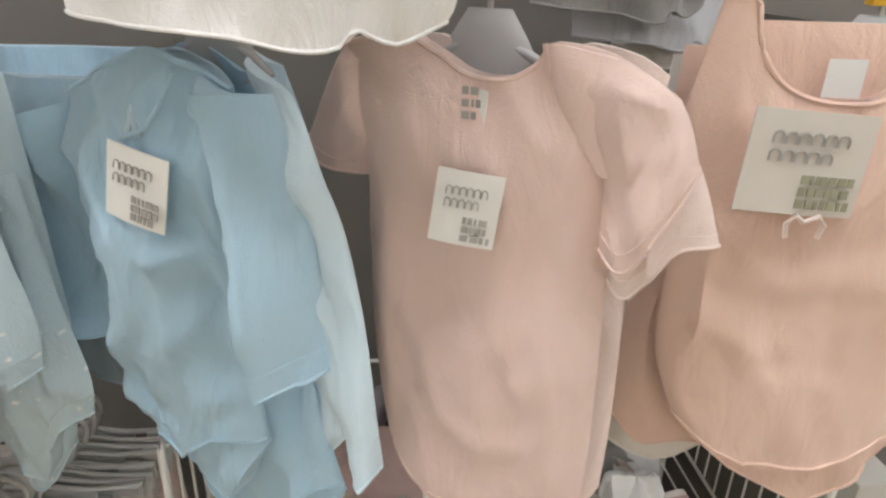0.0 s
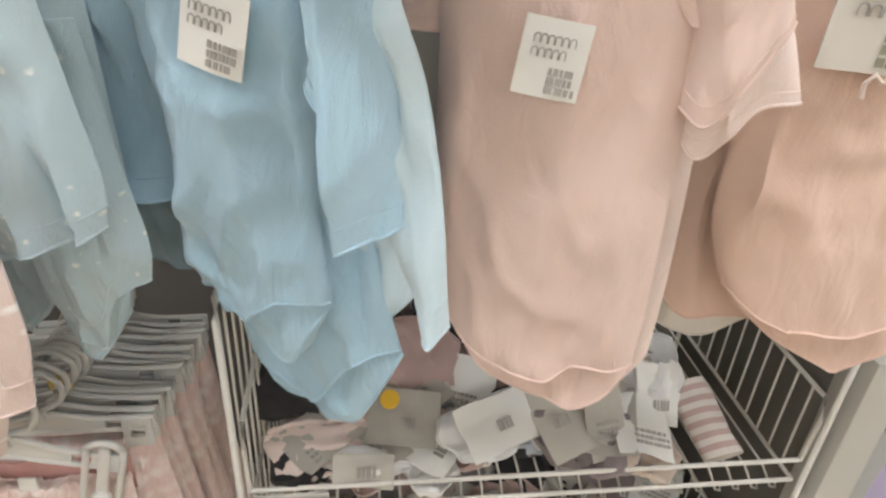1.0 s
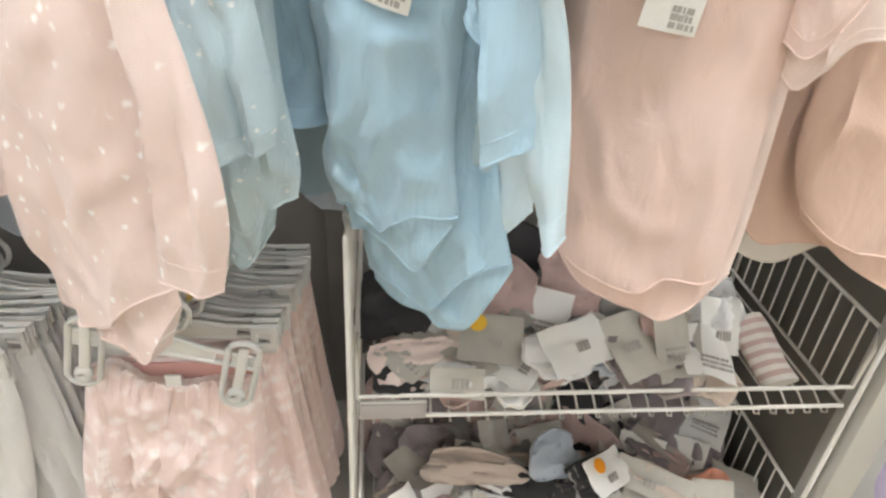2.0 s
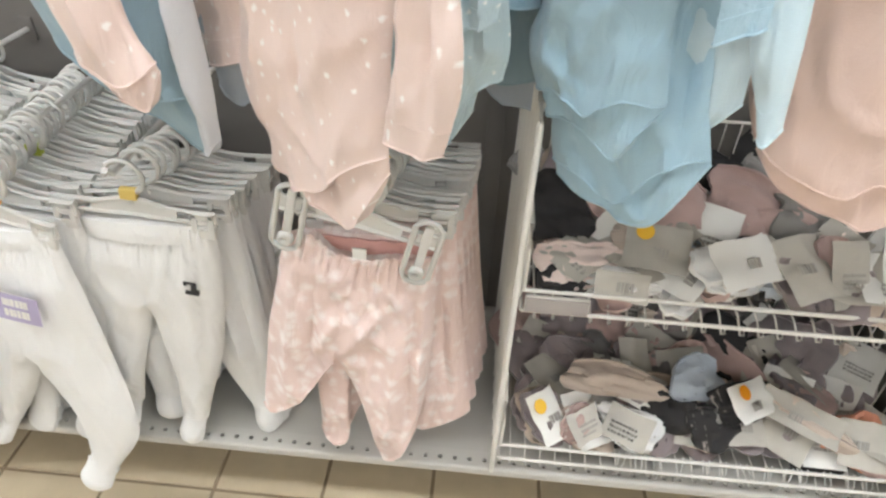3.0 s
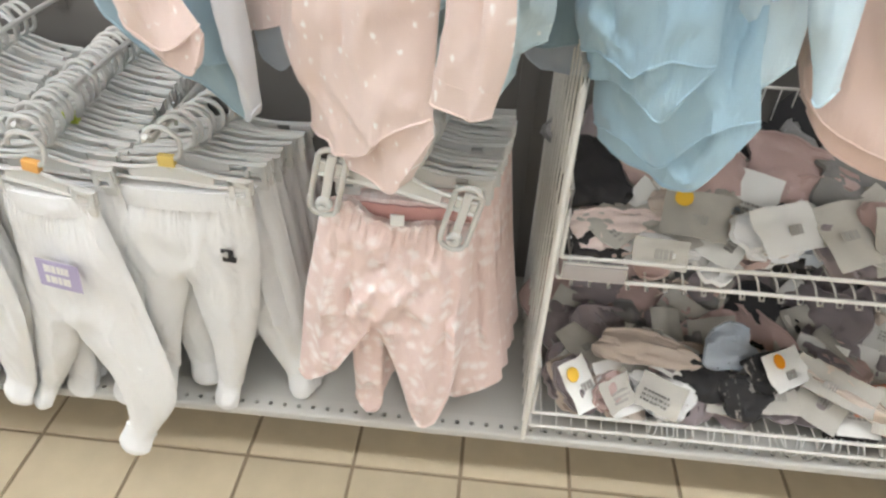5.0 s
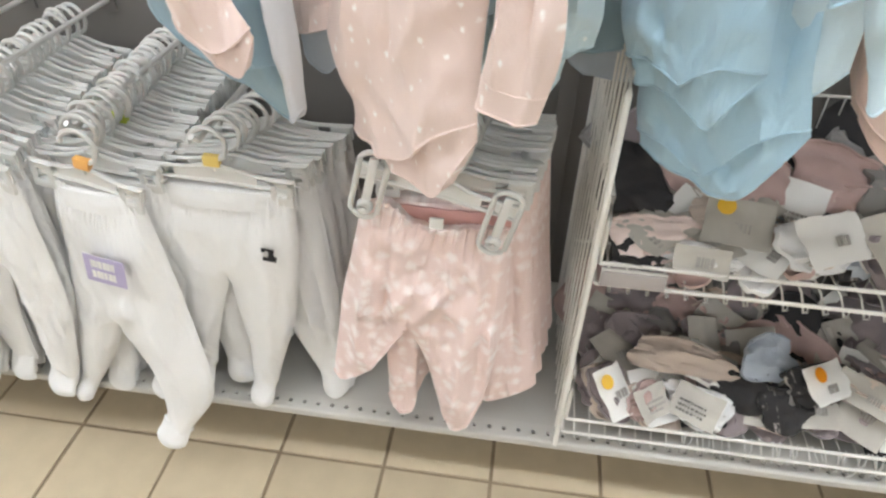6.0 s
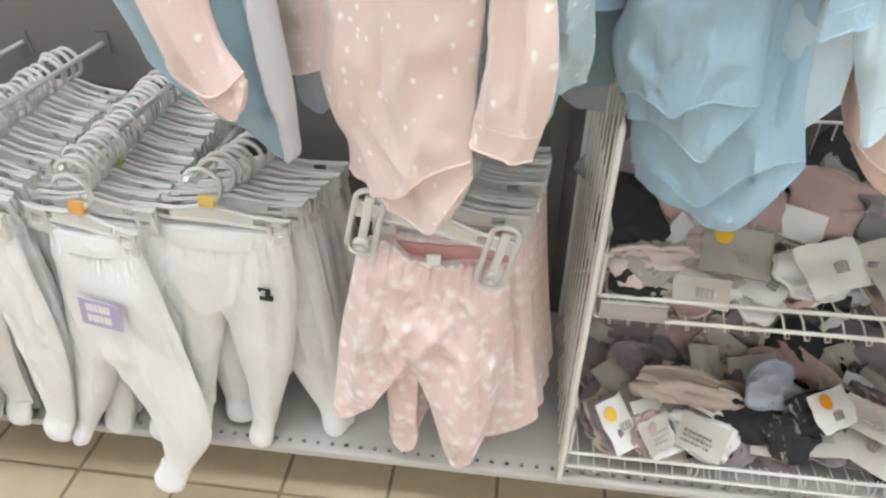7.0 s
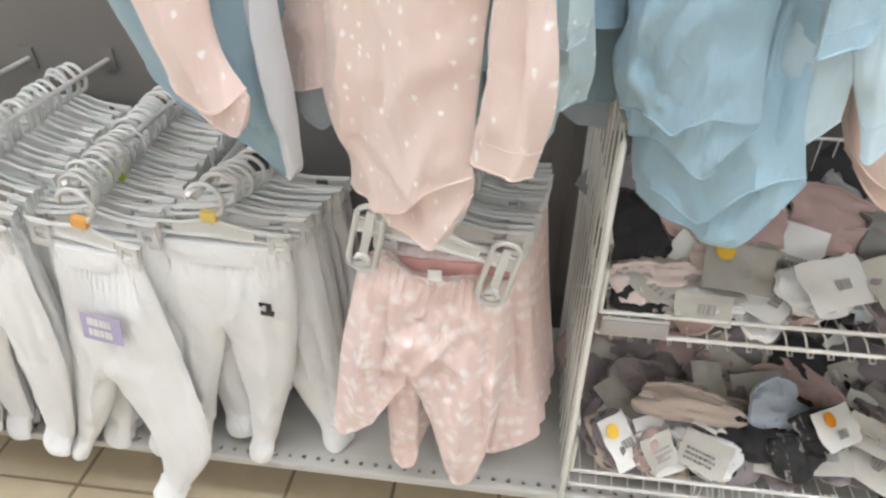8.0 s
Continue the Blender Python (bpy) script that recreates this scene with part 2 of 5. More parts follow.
def limb(keys, rows=30, around=32, seed=0.0, wrinkle=0.003, base=0.0, hollow=True, cap=True):
    """A sleeve or trouser leg along a path. keys: (x, z, half width, half depth, y)."""
    bm = bmesh.new()
    path = spline(keys, rows)
    rings = []
    for i, (x, z, a, dep, yo) in enumerate(path):
        p, q = path[max(0, i - 1)], path[min(rows - 1, i + 1)]
        d = Vector((q[0] - p[0], q[1] - p[1])).normalized()
        sx, sz = -d.y, d.x
        ring = []
        for k in range(around):
            th = 2 * math.pi * k / around
            c, s = math.cos(th), math.sin(th)
            w = fold(x + a * c, z, seed + (5 if s > 0 else 0), wrinkle, 9.0)
            y = yo + dep * s * (0.5 + 0.5 * abs(s)) + w * (0.3 + 0.7 * abs(s))
            ring.append(bm.verts.new((x + sx * a * c + 0.5 * w * c, y, z + sz * a * c - base)))
        rings.append(ring)
    if hollow:
        d = Vector((path[-1][0] - path[-2][0], 0, path[-1][1] - path[-2][1])).normalized()
        last = rings[-1]
        mid = sum((v.co for v in last), Vector()) / around
        for back, shrink in ((0.001, 0.95), (0.018, 0.88)):
            rings.append([bm.verts.new(mid + (v.co - mid) * shrink - d * back) for v in last])
    for a, b in zip(rings, rings[1:]):
        for k in range(around):
            bm.faces.new((a[k], b[k], b[(k + 1) % around], a[(k + 1) % around]))
    if cap:
        bm.faces.new(rings[0])
    bm.faces.new(rings[-1][::-1])
    return bm


# ---- the shop around ----
FLOOR = part("floor", box(-6.2, 8.2, -9.2, 1.2, -0.06, -0.004), GROUT, None, smooth=False)
tagged(FLOOR, "beige square floor tiles in brown grout", "floor", kind="structure")
for nm, b in (("wall_north", (-6.2, 8.2, 1.2, 1.3, 0, 2.75)), ("wall_south", (-6.2, 8.2, -9.3, -9.2, 0, 2.75)),
              ("wall_west", (-6.3, -6.2, -9.2, 1.2, 0, 2.75)), ("wall_east", (8.2, 8.3, -9.2, 1.2, 0, 2.75))):
    tagged(part(nm, box(*b), WALL, None, smooth=False), "plain pale painted shop wall", "wall", kind="structure")
tagged(part("ceiling", box(-6.3, 8.3, -9.3, 1.3, 2.75, 2.85), WALL, None, smooth=False), "plain white shop ceiling", "ceiling", kind="structure")


def ceiling_light():
    e = thing("ceiling_light", (-4.2, -0.65, 2.75), 0, "long white ceiling light with a glowing tube", "ceiling light", "ceiling lights")
    part("housing", box(-0.75, 0.75, -0.14, 0.14, -0.06, 0, 0.01), HANGER, e)
    part("diffuser", box(-0.72, 0.72, -0.12, 0.12, -0.085, -0.058, 0.01), LAMP, e, "glowing white diffuser")
    return e


first_light = ceiling_light()
for i in range(7):
    for j in range(3):
        if i or j:
            copy_thing(first_light, pose(-4.2 + 1.6 * i, -0.65 - 2.9 * j, 2.75))

# the gondola: back panel, deck with its row of holes, kick plate, uprights
gondola = thing("gondola_shelf", (0, 0, 0), 0, "grey painted metal shop gondola with a perforated base deck", "shelf unit")
part("back_panel", box(-1.6, 2.6, 0.40, 0.43, 0.02, 1.9, 0.003), BACK_PAINT, gondola, "grey metal back panel")
part("kick_plate", box(-1.6, 2.6, 0.12, 0.13, 0.0, 0.128), KICK_AND_SHADE_PAINT, gondola, "dark recessed kick plate")


def hole_deck():
    bm = bmesh.new()
    pitch, y0, y1, yh, zt, r = 0.025, 0.0, 0.03, 0.012, 0.15, 0.0042
    x = -1.6
    while x < 2.59:
        corner = [(x, y0), (x + pitch / 2, y0), (x + pitch, y0), (x + pitch, yh), (x + pitch, y1), (x + pitch / 2, y1), (x, y1), (x, yh)]
        angle = [225, 270, 315, 0, 45, 90, 135, 180]
        outer = [bm.verts.new((px, py, zt)) for px, py in corner]
        inner = [bm.verts.new((x + pitch / 2 + r * math.cos(radians(a)), yh + r * math.sin(radians(a)), zt)) for a in angle]
        low = [bm.verts.new((v.co.x, v.co.y, zt - 0.006)) for v in inner]
        for k in range(8):
            j = (k + 1) % 8
            bm.faces.new((outer[k], outer[j], inner[j], inner[k]))
            bm.faces.new((inner[k], inner[j], low[j], low[k]))
        x += pitch
    return bm


part("deck_edge", hole_deck(), METAL_PAINT, gondola, "perforated front edge of the deck", smooth=False)
lip = bmesh.new()
profile = [(0.0, 0.15), (-0.0035, 0.149), (-0.005, 0.146), (-0.005, 0.135), (-0.003, 0.132), (0.03, 0.132), (0.03, 0.136), (0.0, 0.137)]
ends = [[lip.verts.new((x, y, z)) for y, z in profile] for x in (-1.6, 2.6)]
for k in range(len(profile) - 1):
    lip.faces.new((ends[0][k], ends[0][k + 1], ends[1][k + 1], ends[1][k]))
part("deck_lip", lip, METAL_PAINT, gondola, smooth=False)
part("deck", box(-1.6, 2.6, 0.03, 0.40, 0.138, 0.15), METAL_PAINT, gondola, "grey metal deck", smooth=False)
# dark strip inside the folded edge, colours in the shade within the holes
part("deck_underside", box(-1.6, 2.6, 0.0, 0.03, 0.1385, 0.1425), KICK_AND_SHADE_PAINT, gondola, smooth=False)
for x in (-0.55, 0.86, 2.2):
    part("upright", box(x - 0.015, x + 0.015, 0.385, 0.399, 0.15, 1.88, 0.002), BACK_PAINT, gondola)


# ---- hanging garments ----
def display_arm(x, z, front):
    """A display arm that carries hangers."""
    e = thing("display_arm", (x, 0.4, z), 0, "zinc display arm holding the hangers", "display arm", "display arms")
    part("bar", rod([(0, 0, 0), (0, front - 0.4, 0), (0, front - 0.412, 0.012)], 0.0042), CHROME, e)
    part("bracket", box(-0.012, 0.012, -0.006, 0.0, -0.02, 0.02, 0.002), BACK_PAINT, e)


def bars(parent, x0, z0, width, lines, mat, h=0.004, gap=0.008, seed=1, flat=False, name="print", y=-0.0008):
    """Unreadable print: rows of short bars on a tag (standing) or a card (lying)."""
    rng = random.Random(seed)
    bm = bmesh.new()
    for i in range(lines):
        x = x0
        while x < x0 + width - 0.002:
            w = min(rng.uniform(0.0015, 0.006), x0 + width - x)
            za, zb = z0 - i * gap - h, z0 - i * gap
            if flat:
                box(x, x + w, za, zb, 0.0002, 0.001, 0, bm)
            else:
                box(x, x + w, y - 0.0006, y, za, zb, 0, bm)
            x += w + rng.uniform(0.0008, 0.002)
    return part(name, bm, mat, parent, "", smooth=False)


def hang_tag(parent, x, y, z, w, h, tilt, base, seed, inks=(INK_SOFT, INK_SOFT), paper=PAPER, label="square white paper tag with grey print"):
    """A square paper tag pinned on the cloth, slightly bent."""
    n = 6
    bend = lambda i, j: -0.0025 * math.sin(math.pi * i / n) * (0.4 + 0.6 * j / n)
    tag = part("hang_tag", sheet([[(w * (i / n - 0.5), bend(i, j), h * (0.5 - j / n)) for i in range(n + 1)] for j in range(n + 1)], (0, 0.0008, 0)), paper, parent, label, recalc=False)
    tag.matrix_basis = pose(x, y, z - base, *tilt)
    arches = bmesh.new()
    for r in range(2):
        for i in range(6 - r):
            x, z, aw, ah = -0.33 * w + 0.105 * w * i, 0.30 * h - 0.17 * h * r, 0.085 * w, 0.115 * h
            rod([(x, -0.003, z - ah)] + [(x + 0.5 * aw * (1 - math.cos(radians(q))), -0.003, z - 0.4 * ah + 0.4 * ah * math.sin(radians(q))) for q in range(0, 181, 30)] + [(x + aw, -0.003, z - ah)], 0.010 * w, arches, 5)
    part("print", arches, inks[0], tag)
    bars(tag, -0.02 * w, -0.10 * h, 0.44 * w, 3, inks[1], h * 0.09, h * 0.12, seed + 1, y=-0.003)
    return tag


def curve(points, n):
    """n points, evenly spaced along a smooth line through the given ones."""
    k = spline(points, 14 * len(points)) if len(points) > 2 else np.array(points, float)
    s = np.r_[0, np.cumsum(np.hypot(*np.diff(k, axis=0).T))]
    q = np.linspace(0, s[-1], n)
    return np.stack([np.interp(q, s, k[:, 0]), np.interp(q, s, k[:, 1])], 1)


def creases(x, z, lines):
    """Folds along given lines (x0, z0, x1, z1, height, width): out where the height is positive."""
    h = 0.0
    for x0, z0, x1, z1, a, w in lines:
        dx, dz = x1 - x0, z1 - z0
        k = min(1.0, max(0.0, ((x - x0) * dx + (z - z0) * dz) / (dx * dx + dz * dz)))
        d = math.hypot(x - x0 - k * dx, z - z0 - k * dz)
        h += 1.7 * a * math.exp(-d / (0.8 * w)) * (0.25 + 0.75 * math.sin(math.pi * k))
    return h


def rumpled(points, count, seed, high):
    """Random folds over a piece, mostly running down and to the side."""
    rng = random.Random(round(1000 * seed) + 5)
    xs, zs = [p[0] for p in points], [p[1] for p in points]
    out = []
    for _ in range(count):
        x, z = rng.uniform(min(xs), max(xs)), rng.uniform(min(zs), max(zs))
        run, lean = rng.uniform(0.03, 0.11), rng.uniform(-0.5, 0.5)
        out.append((x, z, x + run * math.sin(lean), z - run * math.cos(lean), rng.choice((-1, 1)) * rng.uniform(0.5, 1.0) * high, rng.uniform(0.005, 0.011)))
    return out


def cloth(cut, depth=0.02, y=0.0, seed=0.0, wrinkle=0.004, base=0.0, lines=(), lean=0.0, nx=32, nz=42, flare=0.75, gather=0.0, skew=0.0, seam=None, rumple=0):
    """A flat sewn piece, front and back joined at its sides. cut: top, right, bottom and left edge in (x, z);
    the sides hold only the points between their ends. seam: (side, how far down) where it is sewn to its neighbour and
    stays full. Returns the mesh and the rows of its front."""
    top, right, bottom, left = cut
    t, b = curve(top, nx + 1), curve(bottom, nx + 1)
    lf, rt = curve([top[0], *left, bottom[0]], nz + 1), curve([top[-1], *right, bottom[-1]], nz + 1)
    lines = [*lines, *rumpled([*top, *bottom], rumple, seed, 0.0042)]
    bm = bmesh.new()
    front, back, rows = [], [], []
    for j in range(nz + 1):
        v = j / nz
        f_row, k_row, line = [], [], []
        for i in range(nx + 1):
            u = i / nx
            x, z = ((1 - v) * t[i] + v * b[i] + (1 - u) * lf[j] + u * rt[j]
                    - (1 - u) * (1 - v) * t[0] - u * (1 - v) * t[-1] - (1 - u) * v * b[0] - u * v * b[-1])
            q = u
            if seam:
                held = 1 - min(1.0, max(0.0, (seam[1] - v) / 0.14))
                if seam[0] == "right" and u > 0.5 or seam[0] == "left" and u < 0.5:
                    q = 0.5 + (u - 0.5) * held
            swell = max(0.0, 4 * q * (1 - q)) ** 0.6 * min(1.0, 0.4 + 4 * v) * (1 + (flare - 1) * v)
            side = min(1.0, 7 * min(q, 1 - q) + 0.15)
            w = fold(x, z, seed, wrinkle) + gather * max(0.0, 1 - 5 * v) * math.sin(i * 2.2 + seed) - creases(x, z, lines)
            yf = y + lean * v + skew * (u - 0.5) - depth * swell + w * side
            yk = y + lean * v + skew * (u - 0.5) + 0.35 * depth * swell + 0.4 * w * side + 0.0012
            line.append((x, yf, z - base))
            f_row.append(bm.verts.new((x, yf, z - base)))
            k_row.append(bm.verts.new((x, max(yk, yf + 0.0015), z - base)) if 0 < i < nx else f_row[-1])
        front.append(f_row)
        back.append(k_row)
        rows.append(line)
    for j in range(nz):
        for i in range(nx):
            bm.faces.new((front[j][i], front[j + 1][i], front[j + 1][i + 1], front[j][i + 1]))
            bm.faces.new(list(dict.fromkeys((back[j][i], back[j][i + 1], back[j + 1][i + 1], back[j + 1][i]))))
    for j in (0, nz):
        for i in range(nx):
            bm.faces.new(list(dict.fromkeys((front[j][i], front[j][i + 1], back[j][i + 1], back[j][i]))))
    return bm, rows


def binding(row, r=0.0013, out=0.0):
    """A narrow sewn edge along a row of cloth."""
    return rod([(x, y - out, z) for x, y, z in row], r, sides=6)


def shortened(side, end):
    """The part of a side edge that lies above the end point."""
    return [p for p in side if p[1] > end[1] + 0.012]


def moved(cut, dx=0.0, dz=0.0, wide=1.0):
    return [[(x * wide + dx, z + dz) for x, z in edge] for edge in cut]


def bodysuit(at, yaw, cut, mat, label, seed, group="", wrinkle=0.004, depth=0.022, y=0.0, hem=None, sleeves=(), lines=(), neck=False, rumple=7):
    """A baby bodysuit: a long back with its crotch flap, a front that ends in a curved hem, and sleeves (cut, depth, y, lines, and how far their right side lies behind their left)."""
    top, right, bottom, left = cut
    base = min(z for _, z in bottom)
    e = thing("baby_bodysuit", (at[0], at[1], base), yaw, label, "bodysuit", group)
    bm, rows = cloth(cut, depth, y, seed, wrinkle, base, lines, rumple=rumple)
    part("body", bm, mat, e)
    part("back_binding", binding(rows[-1]), mat, e)
    if hem:
        bm, rows = cloth((top, shortened(right, hem[-1]), hem, shortened(left, hem[0])), depth + 0.006, y - 0.004, seed, wrinkle, base, lines, flare=0.9, rumple=rumple)
        part("front_panel", bm, mat, e)
        part("leg_binding", binding(rows[-1], 0.0015), mat, e)
    if neck:
        part("neck_binding", binding(rows[0], 0.0022), mat, e)
    for i, (c, d, sy, ln, *turned) in enumerate(sleeves):
        bm, srows = cloth(c, d, sy, seed + 3 + i, wrinkle, base, ln, nx=24, nz=32, flare=0.9, skew=turned[0] if turned else 0.0, rumple=max(3, rumple // 2))
        sl = part("sleeve", bm, mat, e)
        part("cuff", binding(srows[-1], 0.0013), mat, sl)
        part("cuff_seam", binding(srows[-4], 0.0007, 0.0), mat, sl)
    return e


def neck_plate(at, yaw, z, half, group):
    """The shirt hanger that shows in a neckline."""
    p = pose(*at, z, 0, 0, yaw) @ Vector((0, 0.022, 0))
    e = thing("coat_hanger", p, yaw, "milky plastic hanger inside a bodysuit", "hanger", group)
    bm = bmesh.new()
    n = 24
    rod([(half * (2 * i / n - 1), 0, -0.022 * (2 * i / n - 1) ** 2 - 0.012) for i in range(n + 1)], 0.004, bm)
    bm2, _ = cloth(([(-0.016, 0.01), (0.016, 0.01)], [(0.03, -0.012)], [(-0.042, -0.034), (0, -0.046), (0.042, -0.034)], [(-0.03, -0.012)]), 0.006, 0, 1, 0.0, 0, nx=12, nz=8)
    part("plate", bm2, CLEAR, e, "broad milky neck plate")
    part("arm", bm, CLEAR, e)
    hook = [(0, 0, 0.008), (0, 0, 0.035)] + [(0.016 * math.sin(radians(a)), 0, 0.051 - 0.016 * math.cos(radians(a))) for a in range(0, 250, 25)]
    part("hook", rod(hook, 0.0024), CLEAR, e)
    part("size_ring", box(-0.012, 0.012, -0.006, 0.006, 0.016, 0.028, 0.002), YELLOW, e, "small yellow size marker")
    return e


# pink short-sleeved bodysuit, with two more behind it on the arm
G = "pink bodysuits"
TEE = ([(-0.098, 1.146), (-0.053, 1.155), (-0.030, 1.147), (-0.002, 1.133), (0.027, 1.132), (0.045, 1.142), (0.055, 1.155), (0.09, 1.150), (0.112, 1.138)],
       [(0.107, 1.08), (0.105, 1.0), (0.108, 0.92), (0.110, 0.845)],
       [(-0.052, 0.782), (-0.021, 0.757), (0.022, 0.741), (0.053, 0.738), (0.067, 0.734), (0.089, 0.754), (0.109, 0.785)],
       [(-0.090, 1.098), (-0.083, 1.05), (-0.082, 0.99), (-0.079, 0.91), (-0.070, 0.83)])
TEE_HEM = [(-0.062, 0.805), (-0.036, 0.786), (0.004, 0.773), (0.034, 0.767), (0.050, 0.776), (0.063, 0.789), (0.083, 0.790), (0.109, 0.791)]
TEE_L = ([(-0.104, 1.145), (-0.058, 1.153)], [(-0.070, 1.10)], [(-0.143, 1.064), (-0.126, 1.052), (-0.104, 1.049), (-0.078, 1.049)], [(-0.124, 1.108)])
TEE_R = ([(0.060, 1.154), (0.093, 1.150), (0.117, 1.139), (0.135, 1.128)], [(0.144, 1.112)], [(0.098, 1.022), (0.118, 1.016), (0.137, 1.050), (0.154, 1.084)], [(0.072, 1.12), (0.090, 1.085), (0.096, 1.05)])
TEE_FLAP = ([(0.050, 1.156), (0.068, 1.155), (0.092, 1.150)], [(0.104, 1.11)], [(0.083, 1.088), (0.095, 1.076), (0.106, 1.080)], [(0.058, 1.125), (0.070, 1.103)])
TEE_LINES = [(-0.05, 1.06, -0.062, 0.86, 0.004, 0.012), (0.075, 1.02, 0.085, 0.80, 0.005, 0.012), (0.02, 0.98, 0.03, 0.82, 0.003, 0.016), (-0.03, 0.92, -0.05, 0.80, -0.003, 0.01)]
SLEEVE_LINES = [(0.10, 1.13, 0.125, 1.03, 0.004, 0.008), (0.085, 1.08, 0.115, 1.03, -0.004, 0.006), (0.135, 1.11, 0.13, 1.05, -0.003, 0.006)]
tee = bodysuit((1.17, -0.045), -26, TEE, PINK, "pale pink cotton short-sleeved bodysuit with a paper tag", 1.0, G, 0.0045, 0.022, 0.0, TEE_HEM,
               [(TEE_L, 0.014, 0.006, []), (TEE_R, 0.020, -0.014, SLEEVE_LINES)], TEE_LINES, neck=True)
bm, rows = cloth(TEE_FLAP, 0.006, -0.022, 1.3, 0.001, tee.location.z, nx=14, nz=16)
part("shoulder_flap", bm, PINK, tee, "overlapping shoulder flap")
part("flap_binding", rod([(r[0][0], r[0][1] - 0.001, r[0][2]) for r in rows], 0.0018, sides=6), PINK, tee)
hang_tag(tee, 0.012, -0.050, 1.050, 0.045, 0.051, (-3, 7, 14), tee.location.z, 3)
lab = part("neck_label", sheet([[(-0.002 + 0.017 * i, -0.019 - 0.0035 * j, 1.131 - 0.030 * j / 3 - tee.location.z) for i in range(2)] for j in range(4)], (0, 0.0008, 0)), PAPER, tee, "small white label with dark print", recalc=False)
bars(lab, 0.0, 1.127 - tee.location.z, 0.013, 3, INK_SOFT, 0.005, 0.008, 5, y=-0.0315)
neck_plate((1.17, -0.045), -26, 1.162, 0.05, G)
TEE_R2 = ([(0.085, 1.13), (0.137, 1.11)], [(0.158, 1.075)], [(0.098, 1.004), (0.117, 0.984), (0.134, 1.004), (0.150, 1.026), (0.175, 1.031)], [(0.092, 1.06)])
tee_b = bodysuit((1.17, -0.045), -26, moved(TEE, 0.013, -0.002), PINK_LIGHT, "very pale pink short-sleeved bodysuit behind the tagged one", 1.5, G, 0.003, 0.012, 0.026, None, [(TEE_R2, 0.012, 0.004, [])])
tee_c = bodysuit((1.17, -0.045), -26, moved(TEE, -0.012, -0.008), PINK_LIGHT, "very pale pink bodysuit deep on the arm", 1.8, G, 0.003, 0.012, 0.055)

# light blue long-sleeved bodysuits
G = "blue bodysuits"
BLUE_A = ([(-0.128, 1.098), (-0.085, 1.118), (-0.028, 1.142), (0.014, 1.135), (0.034, 1.121)], [(0.036, 1.07), (0.028, 1.0), (0.024, 0.92)],
          [(-0.090, 0.788), (-0.048, 0.795), (-0.019, 0.786), (0.005, 0.776), (0.018, 0.803), (0.036, 0.834)], [(-0.136, 1.05), (-0.122, 0.98), (-0.110, 0.91), (-0.120, 0.868), (-0.102, 0.82)])
BLUE_A_HEM = [(-0.104, 0.818), (-0.061, 0.826), (-0.032, 0.816), (-0.016, 0.830), (0.003, 0.840), (0.024, 0.838), (0.036, 0.838)]
BLUE_A_L = ([(-0.150, 1.086), (-0.120, 1.098)], [(-0.128, 1.0)], [(-0.136, 0.912), (-0.128, 0.902), (-0.118, 0.895)], [(-0.200, 1.02), (-0.196, 0.965)])
BLUE_A_R = ([(0.018, 1.130), (0.055, 1.118)], [(0.070, 1.085)], [(0.038, 1.032), (0.050, 1.018), (0.074, 1.003)], [(0.040, 1.08)])
BLUE_B = ([(-0.10, 1.115), (-0.02, 1.145), (0.042, 1.122)], [(0.048, 1.0), (0.052, 0.92), (0.066, 0.84)],
          [(-0.082, 0.703), (-0.021, 0.692), (0.013, 0.687), (0.043, 0.690), (0.066, 0.730), (0.085, 0.777)], [(-0.105, 1.0), (-0.100, 0.85), (-0.096, 0.76)])
BLUE_B_HEM = [(-0.088, 0.722), (-0.042, 0.728), (-0.008, 0.708), (0.014, 0.718), (0.036, 0.752), (0.058, 0.774), (0.084, 0.784)]
BLUE_B_R = ([(0.040, 1.125), (0.065, 1.120)], [(0.092, 1.03)], [(0.072, 0.918), (0.086, 0.924), (0.100, 0.926)], [(0.058, 1.04), (0.068, 0.98)])
BLUE_C = ([(-0.09, 1.11), (-0.02, 1.14), (0.035, 1.13)], [(0.062, 1.06), (0.078, 1.0), (0.088, 0.90)], [(-0.05, 0.80), (0.02, 0.778), (0.06, 0.80), (0.092, 0.84)], [(-0.10, 1.0), (-0.08, 0.88)])
BLUE_C_R = ([(0.036, 1.140), (0.072, 1.116)], [(0.108, 1.03), (0.126, 0.945)], [(0.121, 0.836), (0.130, 0.831), (0.138, 0.843)], [(0.078, 1.02), (0.086, 0.915)])
BLUE_E = ([(-0.165, 1.06), (-0.12, 1.10), (-0.06, 1.14), (0.0, 1.12)], [(0.0, 1.0)], [(-0.15, 0.85), (-0.09, 0.825), (-0.03, 0.86)], [(-0.18, 1.0)])
BLUE_E_L = ([(-0.19, 1.09), (-0.13, 1.11)], [(-0.16, 1.0)], [(-0.265, 0.94), (-0.225, 0.925), (-0.19, 0.945)], [(-0.245, 1.02)])
A_LINES = [(-0.09, 1.09, -0.10, 0.92, -0.006, 0.010), (-0.02, 1.06, -0.02, 0.88, 0.006, 0.016), (0.01, 1.08, 0.015, 0.86, -0.005, 0.009), (-0.06, 1.0, -0.085, 0.84, 0.008, 0.016),
           (-0.085, 0.87, -0.03, 0.825, 0.005, 0.006), (-0.07, 0.82, -0.01, 0.80, -0.004, 0.005), (0.005, 0.83, 0.005, 0.78, 0.006, 0.004)]
